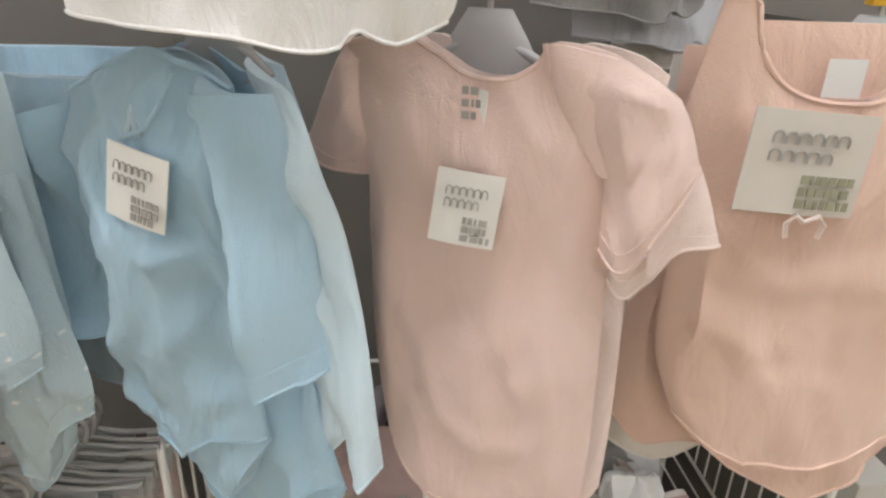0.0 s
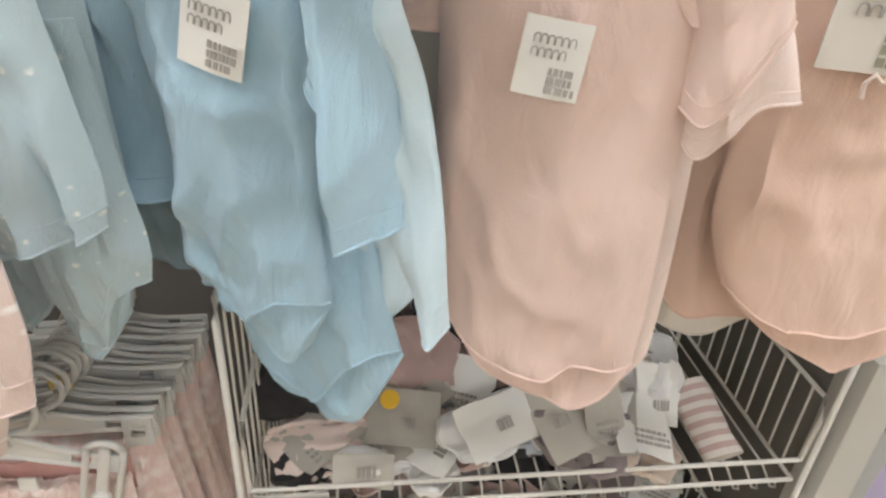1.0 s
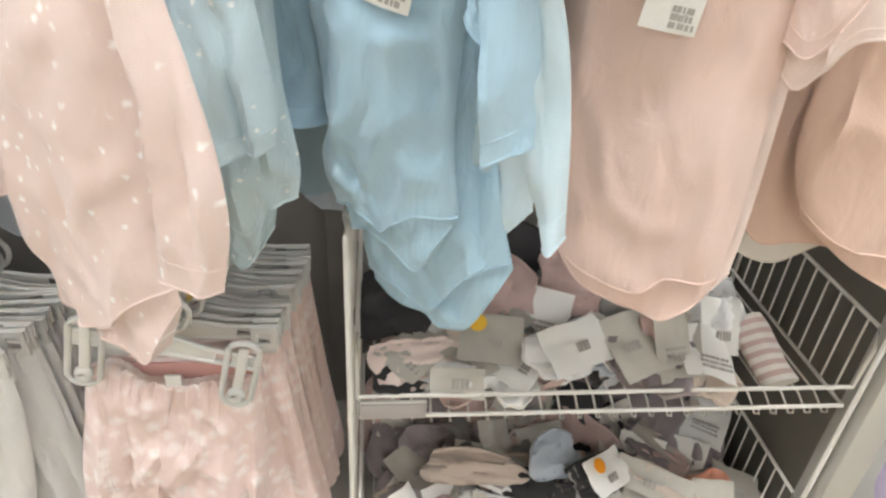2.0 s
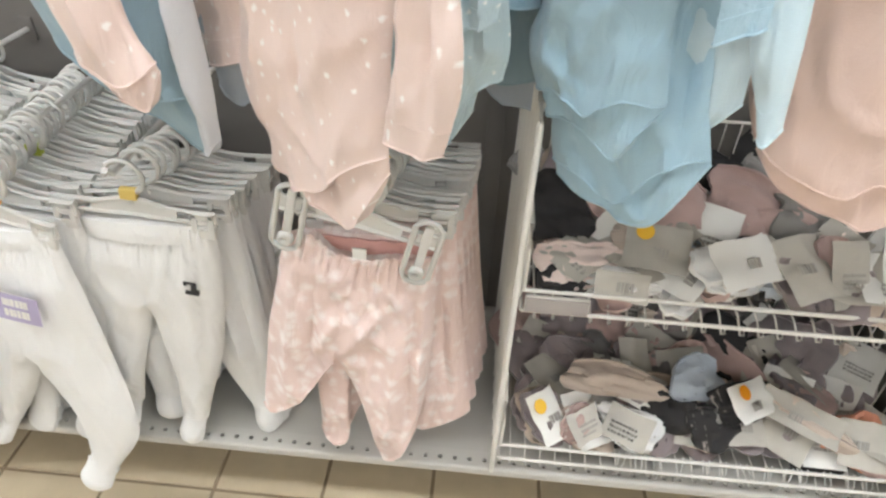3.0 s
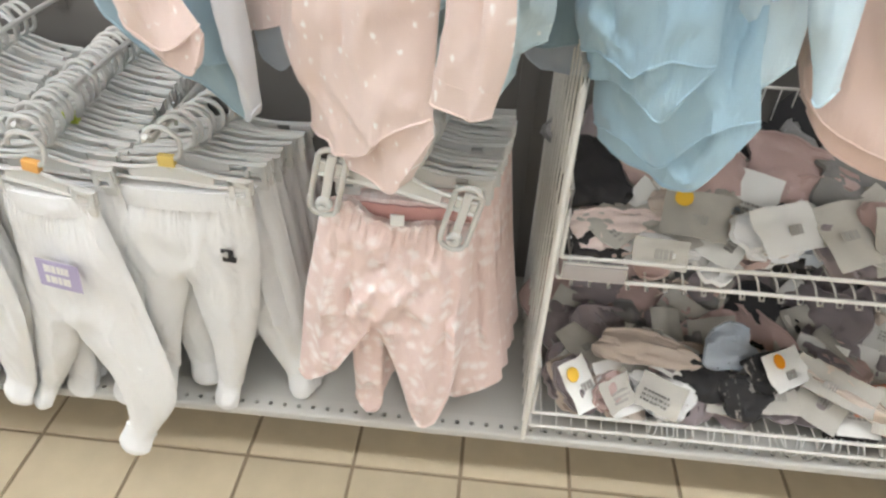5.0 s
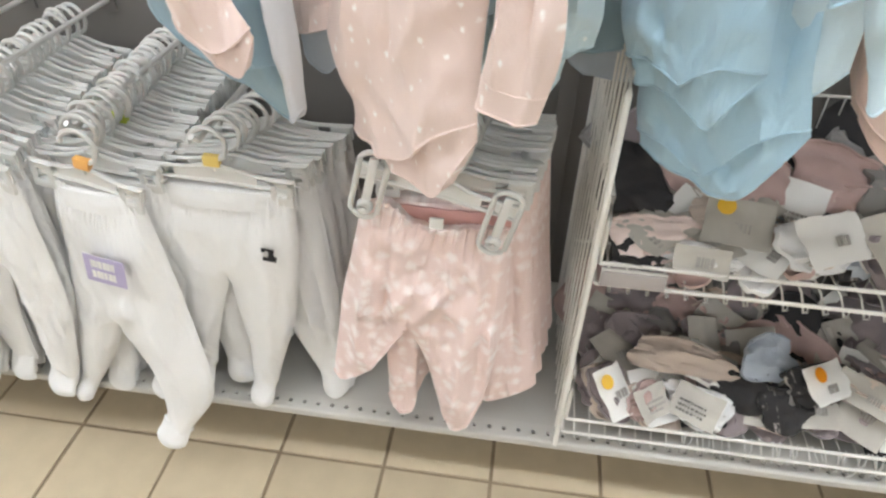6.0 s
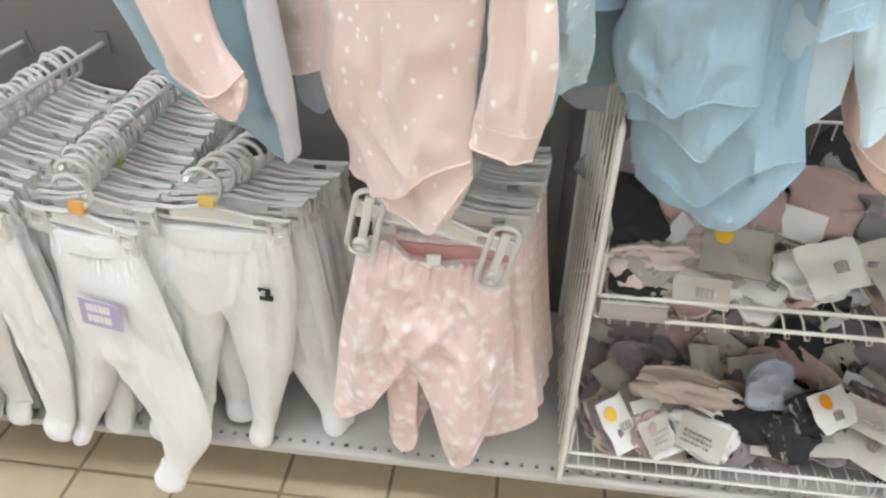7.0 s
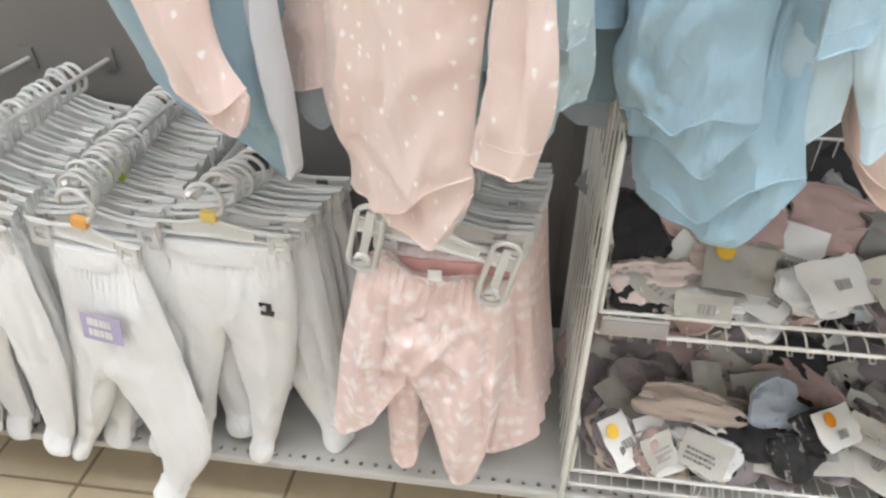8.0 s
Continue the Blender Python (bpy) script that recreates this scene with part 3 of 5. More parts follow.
L_LINES = [(-0.145, 1.07, -0.13, 0.92, 0.006, 0.006), (-0.175, 1.05, -0.16, 0.95, 0.006, 0.006), (-0.16, 1.06, -0.145, 0.93, -0.005, 0.005)]
R_LINES = [(0.05, 1.08, 0.058, 1.02, 0.004, 0.006), (0.045, 1.045, 0.066, 1.02, -0.005, 0.005)]
B_LINES = [(0.05, 1.02, 0.045, 0.84, -0.012, 0.014), (-0.06, 0.9, -0.05, 0.74, 0.006, 0.012), (0.03, 0.95, 0.05, 0.78, -0.006, 0.010), (0.0, 0.88, 0.0, 0.76, 0.005, 0.014), (-0.07, 0.745, -0.015, 0.715, 0.006, 0.006), (-0.02, 0.76, 0.02, 0.725, -0.004, 0.006),
           (0.05, 0.78, 0.012, 0.72, 0.005, 0.005), (0.012, 0.72, 0.035, 0.692, 0.006, 0.004)]
RB_LINES = [(0.06, 1.09, 0.085, 0.94, 0.006, 0.010), (0.085, 1.06, 0.10, 0.95, -0.005, 0.007)]
RC_LINES = [(0.07, 1.08, 0.115, 0.90, 0.006, 0.008), (0.085, 1.06, 0.108, 0.93, -0.006, 0.006)]
blue_a = bodysuit((0.98, -0.04), -33, BLUE_A, BLUE, "light blue cotton wrap bodysuit with a paper tag", 2.0, G, 0.0075, 0.024, 0.0, BLUE_A_HEM,
                  [(BLUE_A_L, 0.014, -0.020, L_LINES, 0.058), (BLUE_A_R, 0.016, -0.016, R_LINES)], A_LINES, neck=True, rumple=14)
hang_tag(blue_a, -0.022, -0.043, 1.055, 0.050, 0.054, (-2, 12, 8), blue_a.location.z, 8)
part("wrap_edge", rod([(x, -0.030 - 0.004 * k, z - blue_a.location.z) for k, (x, z) in enumerate([(0.012, 1.133), (0.0, 1.11), (-0.012, 1.095), (-0.03, 1.088)])], 0.0018, sides=6), BLUE, blue_a)
for dx, s in ((0.0, 1), (0.006, -1)):
    part("tie", rod([(-0.026 + dx, -0.028, 1.121 - blue_a.location.z), (-0.029 + dx + 0.004 * s, -0.034, 1.105 - blue_a.location.z), (-0.030 + dx - 0.003 * s, -0.036, 1.088 - blue_a.location.z)], 0.0022), BLUE_PALE, blue_a)
blue_b = bodysuit((0.98, -0.04), -33, BLUE_B, BLUE, "light blue cotton long-sleeved bodysuit behind another", 3.0, G, 0.0075, 0.014, 0.034, BLUE_B_HEM, [(BLUE_B_R, 0.012, -0.020, RB_LINES, 0.044)], B_LINES, rumple=14)
blue_c = bodysuit((0.98, -0.04), -33, BLUE_C, BLUE_PALE, "pale blue long-sleeved bodysuit deep on the arm", 4.0, G, 0.0075, 0.014, 0.048, None, [(BLUE_C_R, 0.012, 0.012, RC_LINES)], rumple=10)
blue_e = bodysuit((0.98, -0.04), -33, BLUE_E, BLUE, "light blue long-sleeved bodysuit deep on the arm", 4.4, G, 0.0075, 0.016, 0.07, None, [(BLUE_E_L, 0.016, 0.05, [])])

# pale blue speckled bodysuits between the arms, darker ones behind
SPK = ([(-0.13, 1.12), (-0.01, 1.12)], [(-0.005, 1.0), (-0.004, 0.90)], [(-0.085, 0.78), (-0.055, 0.745), (-0.022, 0.79)], [(-0.12, 1.0), (-0.10, 0.86)])
SPK_R = ([(-0.095, 1.11), (-0.020, 1.10)], [(-0.004, 1.0), (0.004, 0.94)], [(-0.085, 0.882), (-0.045, 0.890), (0.000, 0.905)], [(-0.10, 1.0)])
SPK_R2 = ([(-0.085, 1.05), (-0.01, 1.05)], [(0.002, 0.94), (0.012, 0.87)], [(-0.065, 0.790), (-0.052, 0.772), (-0.036, 0.772), (-0.022, 0.818), (0.008, 0.834)], [(-0.075, 0.92)])
SPK_L = ([(-0.15, 1.08), (-0.08, 1.10)], [(-0.075, 1.0)], [(-0.145, 0.850), (-0.105, 0.862), (-0.060, 0.874)], [(-0.16, 0.96)])
SPK_LINES = [(-0.07, 1.02, -0.055, 0.88, 0.008, 0.010), (-0.035, 1.02, -0.022, 0.86, -0.008, 0.008), (-0.02, 1.0, -0.01, 0.85, 0.007, 0.008), (-0.05, 0.9, -0.045, 0.79, 0.007, 0.008), (-0.13, 1.02, -0.12, 0.88, 0.008, 0.01)]
bodysuit((0.845, -0.02), -6, SPK, SPECKLED, "pale blue speckled bodysuit with layered short sleeves", 7.0, G, 0.007, 0.018, 0.02, None,
         [(SPK_R, 0.016, -0.030, SPK_LINES), (SPK_R2, 0.014, 0.006, SPK_LINES), (SPK_L, 0.016, -0.006, SPK_LINES)], SPK_LINES, rumple=12)
bodysuit((0.765, 0.02), -14, SPK, SPECKLED, "pale blue speckled bodysuit beside another", 7.4, G, 0.007, 0.018, 0.02, None, [(SPK_R, 0.016, -0.008, SPK_LINES), (SPK_L, 0.016, -0.004, SPK_LINES)], SPK_LINES, rumple=12)
DSK = ([(-0.09, 1.1), (0.06, 1.1)], [(0.07, 0.98), (0.078, 0.88)], [(-0.078, 0.835), (-0.05, 0.80), (0.0, 0.79), (0.045, 0.80), (0.07, 0.84)], [(-0.09, 0.98)])
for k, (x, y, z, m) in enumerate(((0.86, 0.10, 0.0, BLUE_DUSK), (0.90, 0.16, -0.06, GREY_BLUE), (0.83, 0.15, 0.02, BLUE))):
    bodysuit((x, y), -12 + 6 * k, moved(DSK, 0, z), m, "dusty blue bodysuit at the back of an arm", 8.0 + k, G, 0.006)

# pink dotted long-sleeved bodysuit
G = "pink bodysuits"
DOT = ([(-0.105, 1.11), (-0.05, 1.13), (0.02, 1.13), (0.065, 1.11)], [(0.068, 0.98), (0.058, 0.87), (0.055, 0.80)],
       [(-0.114, 0.712), (-0.079, 0.698), (-0.035, 0.690), (0.014, 0.683), (0.034, 0.711), (0.056, 0.758)], [(-0.118, 1.0), (-0.130, 0.90), (-0.146, 0.81), (-0.114, 0.760)])
DOT_HEM = [(-0.114, 0.720), (-0.085, 0.712), (-0.050, 0.709), (-0.012, 0.724), (0.015, 0.754), (0.036, 0.769), (0.056, 0.778)]
DOT_R = ([(0.045, 1.10), (0.10, 1.09)], [(0.140, 0.95), (0.147, 0.88)], [(0.068, 0.815), (0.098, 0.812), (0.132, 0.812)], [(0.086, 0.96)])
DOT_L = ([(-0.150, 1.08), (-0.09, 1.10)], [(-0.128, 0.92)], [(-0.208, 0.806), (-0.170, 0.815), (-0.134, 0.828)], [(-0.215, 0.93)])
DOT_LINES = [(-0.08, 1.0, -0.09, 0.78, 0.005, 0.014), (0.0, 1.0, 0.02, 0.80, 0.004, 0.012), (-0.03, 0.95, -0.04, 0.76, -0.004, 0.012), (-0.10, 0.79, -0.04, 0.72, 0.005, 0.008), (0.04, 0.85, 0.0, 0.745, 0.005, 0.008),
             (-0.105, 0.73, -0.02, 0.705, -0.003, 0.006), (-0.01, 0.725, 0.012, 0.695, 0.005, 0.005)]
DOTR_LINES = [(0.105, 1.0, 0.095, 0.83, 0.006, 0.010), (0.12, 0.98, 0.122, 0.83, -0.005, 0.007)]
bodysuit((0.70, -0.062), -31, DOT, DOTTED, "pale pink bodysuit with white dots and long sleeves", 5.0, G, 0.0055, 0.024, 0.0, DOT_HEM, [(DOT_L, 0.018, 0.004, []), (DOT_R, 0.018, -0.016, DOTR_LINES)], DOT_LINES)
bodysuit((0.67, -0.01), -25, moved(DOT, 0.01, 0.06, 0.9), DOTTED, "pale pink dotted bodysuit behind another", 5.5, G, 0.004, 0.018)

# pink, dusty blue and grey garments on the next arm
PKL = ([(-0.09, 1.12), (0.02, 1.12)], [(0.022, 1.0), (0.018, 0.90)], [(-0.034, 0.846), (0.006, 0.814), (0.024, 0.802), (0.034, 0.815), (0.040, 0.840)], [(-0.07, 1.0), (-0.045, 0.90)])
bodysuit((0.48, -0.07), 0, PKL, DOTTED, "pale pink dotted bodysuit on the next arm", 9.0, G, 0.004, 0.018, 0.0, [(-0.036, 0.858), (-0.010, 0.842), (0.010, 0.832), (0.024, 0.836), (0.040, 0.850)],
         lines=[(-0.02, 1.0, 0.0, 0.85, 0.006, 0.012), (0.005, 0.95, 0.025, 0.82, -0.005, 0.007)])
GBL = ([(-0.16, 1.12), (0.02, 1.12)], [(0.05, 0.95), (0.062, 0.80)], [(-0.090, 0.835), (-0.030, 0.785), (0.010, 0.760), (0.045, 0.722), (0.060, 0.740)], [(-0.13, 0.95)])
G = "blue bodysuits"
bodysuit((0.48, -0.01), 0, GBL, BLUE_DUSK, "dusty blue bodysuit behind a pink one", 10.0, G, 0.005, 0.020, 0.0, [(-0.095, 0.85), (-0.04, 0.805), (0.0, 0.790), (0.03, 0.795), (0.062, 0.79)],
         lines=[(0.0, 0.9, 0.035, 0.76, 0.008, 0.010), (-0.04, 0.88, 0.01, 0.78, -0.006, 0.008)])
bodysuit((0.53, -0.02), -20, ([(-0.03, 1.12), (0.02, 1.12)], [(0.015, 0.95), (0.022, 0.82)], [(0.002, 0.735), (0.012, 0.730), (0.020, 0.745)], [(-0.022, 0.95), (-0.012, 0.83)]), GREY_LIGHT,
         "pale grey bodysuit hanging behind a pink one", 10.5, G, 0.005, 0.016, lines=[(0.0, 0.95, 0.01, 0.78, 0.007, 0.007)])
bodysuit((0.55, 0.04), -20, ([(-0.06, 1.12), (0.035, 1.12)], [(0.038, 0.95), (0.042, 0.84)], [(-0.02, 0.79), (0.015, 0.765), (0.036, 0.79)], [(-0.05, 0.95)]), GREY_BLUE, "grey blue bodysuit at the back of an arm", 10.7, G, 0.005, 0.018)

# peach bodysuit with a wide tag
G = "pink bodysuits"
PEACH_CUT = ([(-0.118, 1.185), (-0.100, 1.185), (-0.095, 1.160), (-0.082, 1.138), (-0.060, 1.124), (-0.032, 1.119), (0.0, 1.124), (0.030, 1.15), (0.040, 1.185), (0.060, 1.185)], [(0.085, 1.10), (0.08, 1.0), (0.09, 0.9)],
             [(-0.092, 0.838), (-0.036, 0.796), (0.010, 0.772), (0.033, 0.764), (0.063, 0.784), (0.095, 0.83)], [(-0.130, 1.12), (-0.134, 1.08), (-0.125, 1.01), (-0.124, 0.93), (-0.114, 0.885)])
PEACH_HEM = [(-0.098, 0.850), (-0.068, 0.827), (-0.040, 0.818), (0.006, 0.811), (0.030, 0.815), (0.060, 0.828), (0.095, 0.845)]
PEACH_LINES = [(-0.10, 1.02, -0.105, 0.87, 0.006, 0.010), (-0.06, 1.02, -0.055, 0.84, 0.004, 0.014), (0.0, 1.03, 0.01, 0.84, -0.004, 0.012), (-0.12, 1.1, -0.11, 1.0, -0.004, 0.008), (-0.03, 0.92, -0.035, 0.83, 0.003, 0.01)]
neck_plate((1.45, -0.07), -8, 1.165, 0.06, G)
neck_plate((0.70, -0.062), -31, 1.16, 0.045, G)
neck_plate((0.48, -0.07), 0, 1.16, 0.045, G)
neck_plate((0.98, -0.04), -33, 1.16, 0.045, G)
peach = bodysuit((1.45, -0.07), -8, PEACH_CUT, PEACH, "peach pink sleeveless bodysuit with a bow and wide tag", 6.0, G, 0.004, 0.016, 0.0, PEACH_HEM, (), PEACH_LINES, neck=True)
hang_tag(peach, -0.058, -0.040, 1.083, 0.086, 0.070, (-3, 4, 5), peach.location.z, 21, (INK_SOFT, OLIVE), PAPER_DULL, "wide white paper tag with grey and olive print")
bow = bmesh.new()
for sgn in (-1, 1):
    rod([(0, 0, 0), (sgn * 0.008, -0.003, 0.006), (sgn * 0.013, -0.002, -0.001), (sgn * 0.011, -0.001, -0.011)], 0.0018, bm=bow)
ob = part("bow", bow, PINK_LIGHT, peach, "tiny pale pink ribbon bow")
ob.matrix_basis = pose(-0.050, -0.042, 1.042 - peach.location.z)
lab = part("neck_label", sheet([[(-0.043 + 0.026 * i, -0.008, 1.148 - 0.026 * j - peach.location.z) for i in range(2)] for j in range(2)], (0, 0.0008, 0)), FILM, peach, "shiny white neck label", recalc=False)
INNER = ([(-0.112, 1.17), (0.045, 1.17)], [(0.04, 1.14)], [(-0.10, 1.09), (-0.03, 1.08), (0.04, 1.09)], [(-0.11, 1.13)])
bm, _ = cloth(INNER, 0.004, 0.012, 6.2, 0.001, peach.location.z, nx=14, nz=10)
part("inside_back", bm, PEACH, peach, "inside of the back at the neckline")
PEACH_2 = ([(-0.13, 1.15), (0.05, 1.15)], [(0.07, 0.95)], [(-0.143, 0.822), (-0.111, 0.793), (-0.06, 0.80), (0.03, 0.79), (0.06, 0.84)], [(-0.135, 1.02), (-0.142, 0.92)])
CREAM_1 = ([(-0.13, 1.14), (0.05, 1.14)], [(0.05, 0.95)], [(-0.150, 0.778), (-0.078, 0.757), (-0.030, 0.79), (0.05, 0.80)], [(-0.135, 1.0), (-0.150, 0.86)])
bodysuit((1.45, -0.07), -8, PEACH_2, PEACH, "peach pink bodysuit behind the tagged one", 6.4, G, 0.005, 0.016, 0.030, None, (), [(-0.12, 1.0, -0.125, 0.84, 0.007, 0.010), (-0.10, 0.95, -0.10, 0.83, -0.006, 0.008)])
bodysuit((1.45, -0.07), -8, CREAM_1, CREAM, "cream bodysuit deep on the arm", 6.7, G, 0.005, 0.014, 0.055)

# white garments of the row above
G = "white tops above"
WHITE_TOP = ([(-0.10, 1.42), (0.13, 1.42)], [(0.125, 1.28), (0.116, 1.19)], [(-0.10, 1.170), (-0.055, 1.166), (0.0, 1.163), (0.034, 1.157), (0.054, 1.158), (0.064, 1.167), (0.085, 1.161), (0.110, 1.172)], [(-0.11, 1.28)])
WT_LINES = [(0.06, 1.3, 0.062, 1.165, -0.010, 0.008), (0.02, 1.3, 0.03, 1.17, 0.006, 0.014), (0.09, 1.28, 0.088, 1.17, 0.008, 0.010), (-0.05, 1.28, -0.045, 1.18, 0.005, 0.014)]
bodysuit((1.03, -0.12), -10, WHITE_TOP, WHITE, "white cotton top hanging in the row above", 12.0, G, 0.005, 0.028, lines=WT_LINES)
bodysuit((0.82, -0.06), -16, moved(WHITE_TOP, 0, 0.02), WHITE, "white cotton top hanging in the row above", 12.6, G, 0.005, 0.028, lines=WT_LINES)
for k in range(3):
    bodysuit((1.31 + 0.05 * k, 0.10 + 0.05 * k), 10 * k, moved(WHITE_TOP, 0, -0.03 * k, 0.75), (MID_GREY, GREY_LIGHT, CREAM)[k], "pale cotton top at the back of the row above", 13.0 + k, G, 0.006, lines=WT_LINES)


# ---- trousers on clip hangers ----
def clip_hanger(at, yaw, half, roll, group, marker, open_clips, label="white plastic clip hanger holding trousers"):
    """A flat trouser hanger with a clip at each end and a hook. at: the middle of its bar."""
    e = new("clip_hanger")
    e.empty_display_size = 0.02
    e.matrix_basis = pose(*at, 0, roll, yaw)
    tagged(e, label, "hanger", group)
    bm = bmesh.new()
    n = 24
    top = lambda s: 0.013 + 0.010 * math.exp(-(s / 0.30) ** 2)
    bot = lambda s: -0.005 + 0.006 * math.exp(-(s / 0.35) ** 2) - 0.002 * math.cos(5 * s)
    for z_at in (top, bot):
        rod([(half * (2 * i / n - 1), 0, z_at(2 * i / n - 1)) for i in range(n + 1)], 0.0032, bm, 6)
    # a thin web fills the bar but for a slot near each clip
    for a, b in ((-1.0, -0.70), (-0.52, 0.52), (0.70, 1.0)):
        s = [a + (b - a) * i / 8 for i in range(9)]
        web = sheet([[(half * q, -0.0012, top(q)) for q in s], [(half * q, -0.0012, bot(q)) for q in s]], (0, 0.0024, 0))
        me = bpy.data.meshes.new("tmp")
        web.to_mesh(me)
        bm.from_mesh(me)
        bpy.data.meshes.remove(me)
        web.free()
    part("bar", bm, HANGER, e)
    for s in (-1, 1):
        bm = bmesh.new()
        x = s * (half - 0.018)
        if open_clips:
            # a long rounded loop with a tongue that ends in a round pad
            loop = [(x + 0.0175 * math.cos(radians(a)), -0.003, (0.018 if a < 180 else -0.046) + 0.0150 * math.sin(radians(a))) for a in range(0, 360, 20)]
            rod(loop, 0.0036, bm, 8, True)
            box(x - 0.0055, x + 0.0055, -0.006, 0.0, -0.046, 0.026, 0.002, bm)
            pad = [(x + 0.006 * math.cos(radians(a)), -0.005, -0.044 + 0.006 * math.sin(radians(a))) for a in range(0, 360, 30)]
            rod(pad, 0.0052, bm, 8, True)
        else:
            for a, b in ((-0.015, -0.007), (0.007, 0.015)):
                box(x + a, x + b, -0.0045, 0.0015, -0.022, 0.012, 0.0012, bm)
            box(x - 0.015, x + 0.015, -0.0045, 0.0015, 0.004, 0.013, 0.0015, bm)
            box(x - 0.016, x + 0.016, -0.0050, 0.0020, -0.026, -0.012, 0.0025, bm)
        part("clip", bm, HANGER, e)
    hook = [(0, 0, 0.014), (-0.004, 0, 0.028)] + [(0.024 * math.sin(radians(a)) - 0.004, 0, 0.054 - 0.024 * math.cos(radians(a))) for a in range(12, 275, 20)]
    part("hook", rod(hook, 0.0034), HANGER, e)
    if marker:
        part("size_ring", box(-0.013, 0.009, -0.0050, 0.0050, 0.022, 0.038, 0.002), marker, e, "small coloured size marker")
    return e


def trousers(at, yaw, half, legs, mat, foot, label, seed, group, wrinkle=0.004, lining=None, rumple=4):
    """Baby trousers hanging from their waist. legs: (cut, depth, y, lean, lines, seam), with z from the waist down."""
    e = thing("baby_trousers", at, yaw, label, "trousers", group)
    for i, (cut, depth, y, lean, lines, seam) in enumerate(legs):
        bm, rows = cloth(cut, depth, y, seed + 1, wrinkle, 0, lines, lean, 26, 46, 0.9, 0.0025, 0.0, seam, rumple)
        leg = part("leg", bm, mat, e)
        if foot:
            a, b, up = Vector(rows[-1][0]), Vector(rows[-1][-1]), rows[-6]
            mid, above = (a + b) / 2, (Vector(up[0]) + Vector(up[-1])) / 2
            w, d = (b - a).length / 2, Vector((mid.x - above.x, mid.z - above.z)).normalized()
            yo = mid.y - 0.5 * depth
            toe = [(mid.x - d.x * 0.010, mid.z - d.y * 0.010, w * 0.96, 0.009, yo + 0.004), (mid.x + d.x * 0.004, mid.z + d.y * 0.004, w * 0.90, 0.010, yo), (mid.x + d.x * 0.022, mid.z + d.y * 0.022, w * 0.96, 0.013, yo - 0.008),
                   (mid.x + d.x * 0.038, mid.z + d.y * 0.038, w * 0.85, 0.011, yo - 0.010), (mid.x + d.x * 0.045, mid.z + d.y * 0.045, w * 0.3, 0.004, yo - 0.010)]
            part("foot", limb(toe, 16, 24, seed + i + 9, 0.0012, 0, hollow=False), mat, leg)
        if lining:
            part("waistband", binding(rows[0], 0.0036, 0.0), mat, leg)
            part("ankle_binding", binding(rows[-1], 0.0022), mat, leg)
    if lining:
        bm, _ = cloth(([(-half, 0.004), (0, 0.0), (half, 0.004)], [], [(-half, -0.045), (0, -0.05), (half, -0.045)], []), 0.004, 0.012, seed, 0.001, 0, nx=16, nz=10, gather=0.002)
        part("inside_back", bm, lining, e, "rose pink inside of the waist")
    else:
        keys = [(0.006, -half, half, 0.013, 0), (-0.006, -half * 1.01, half * 1.01, 0.0155, 0), (-0.022, -half * 1.02, half * 1.02, 0.0175, 0)]
        part("waistband", cloth_tube(keys, 8, 48, seed + 1, wrinkle * 0.6), mat, e)
    return e


def row_of(pants, hanger, x, z, y, step, count, turn, drift=0.0, seed=1):
    """More of the same behind the first one, each a little different."""
    rng = random.Random(seed)
    for i in range(1, count):
        dx, w = rng.uniform(-0.004, 0.004) + drift * i, turn + rng.uniform(-4, 4)
        dz = rng.uniform(-0.003, 0.003)
        copy_thing(pants, pose(x + dx, y + step * i, z[0] + dz, 0, 0, w))
        copy_thing(hanger, pose(x + dx, y + step * i, z[1] + dz, 0, rng.uniform(-1.5, 1.5), w))


# pink floral trousers, a full arm of them
G = "pink trousers on hangers"
FL_L = ([(-0.100, 0.010), (-0.064, 0.016), (-0.037, -0.010), (-0.006, -0.018)], [(-0.022, -0.09), (-0.036, -0.145)], [(-0.163, -0.314), (-0.140, -0.318), (-0.110, -0.290), (-0.080, -0.250), (-0.045, -0.190)], [(-0.118, -0.07), (-0.138, -0.155)])
FL_R = ([(-0.006, -0.018), (0.016, -0.016), (0.050, -0.012), (0.092, -0.012)], [(0.094, -0.10), (0.090, -0.20), (0.082, -0.28)], [(0.009, -0.375), (0.033, -0.403), (0.054, -0.375), (0.074, -0.326)], [(-0.022, -0.09), (-0.036, -0.145), (-0.045, -0.190), (-0.018, -0.262)])
FL_BACK = ([(-0.07, -0.02), (0.0, -0.02)], [(-0.02, -0.16), (-0.030, -0.30)], [(-0.080, -0.375), (-0.062, -0.403), (-0.040, -0.395), (-0.033, -0.34)], [(-0.08, -0.18)])
FL_LINES = [(-0.085, -0.02, -0.125, -0.28, 0.010, 0.016), (-0.06, -0.04, -0.085, -0.23, -0.008, 0.010), (-0.10, -0.05, -0.143, -0.27, -0.005, 0.009), (0.045, -0.10, 0.028, -0.36, 0.009, 0.016), (0.068, -0.05, 0.060, -0.30, -0.008, 0.009),
            (0.080, -0.08, 0.078, -0.29, 0.007, 0.009), (-0.042, -0.185, 0.020, -0.10, 0.006, 0.009), (-0.042, -0.185, 0.045, -0.16, -0.005, 0.007), (-0.05, -0.17, -0.075, -0.09, 0.005, 0.008), (0.03, -0.045, -0.03, -0.085, -0.004, 0.007), (0.06, -0.06, 0.0, -0.125, 0.004, 0.007)]
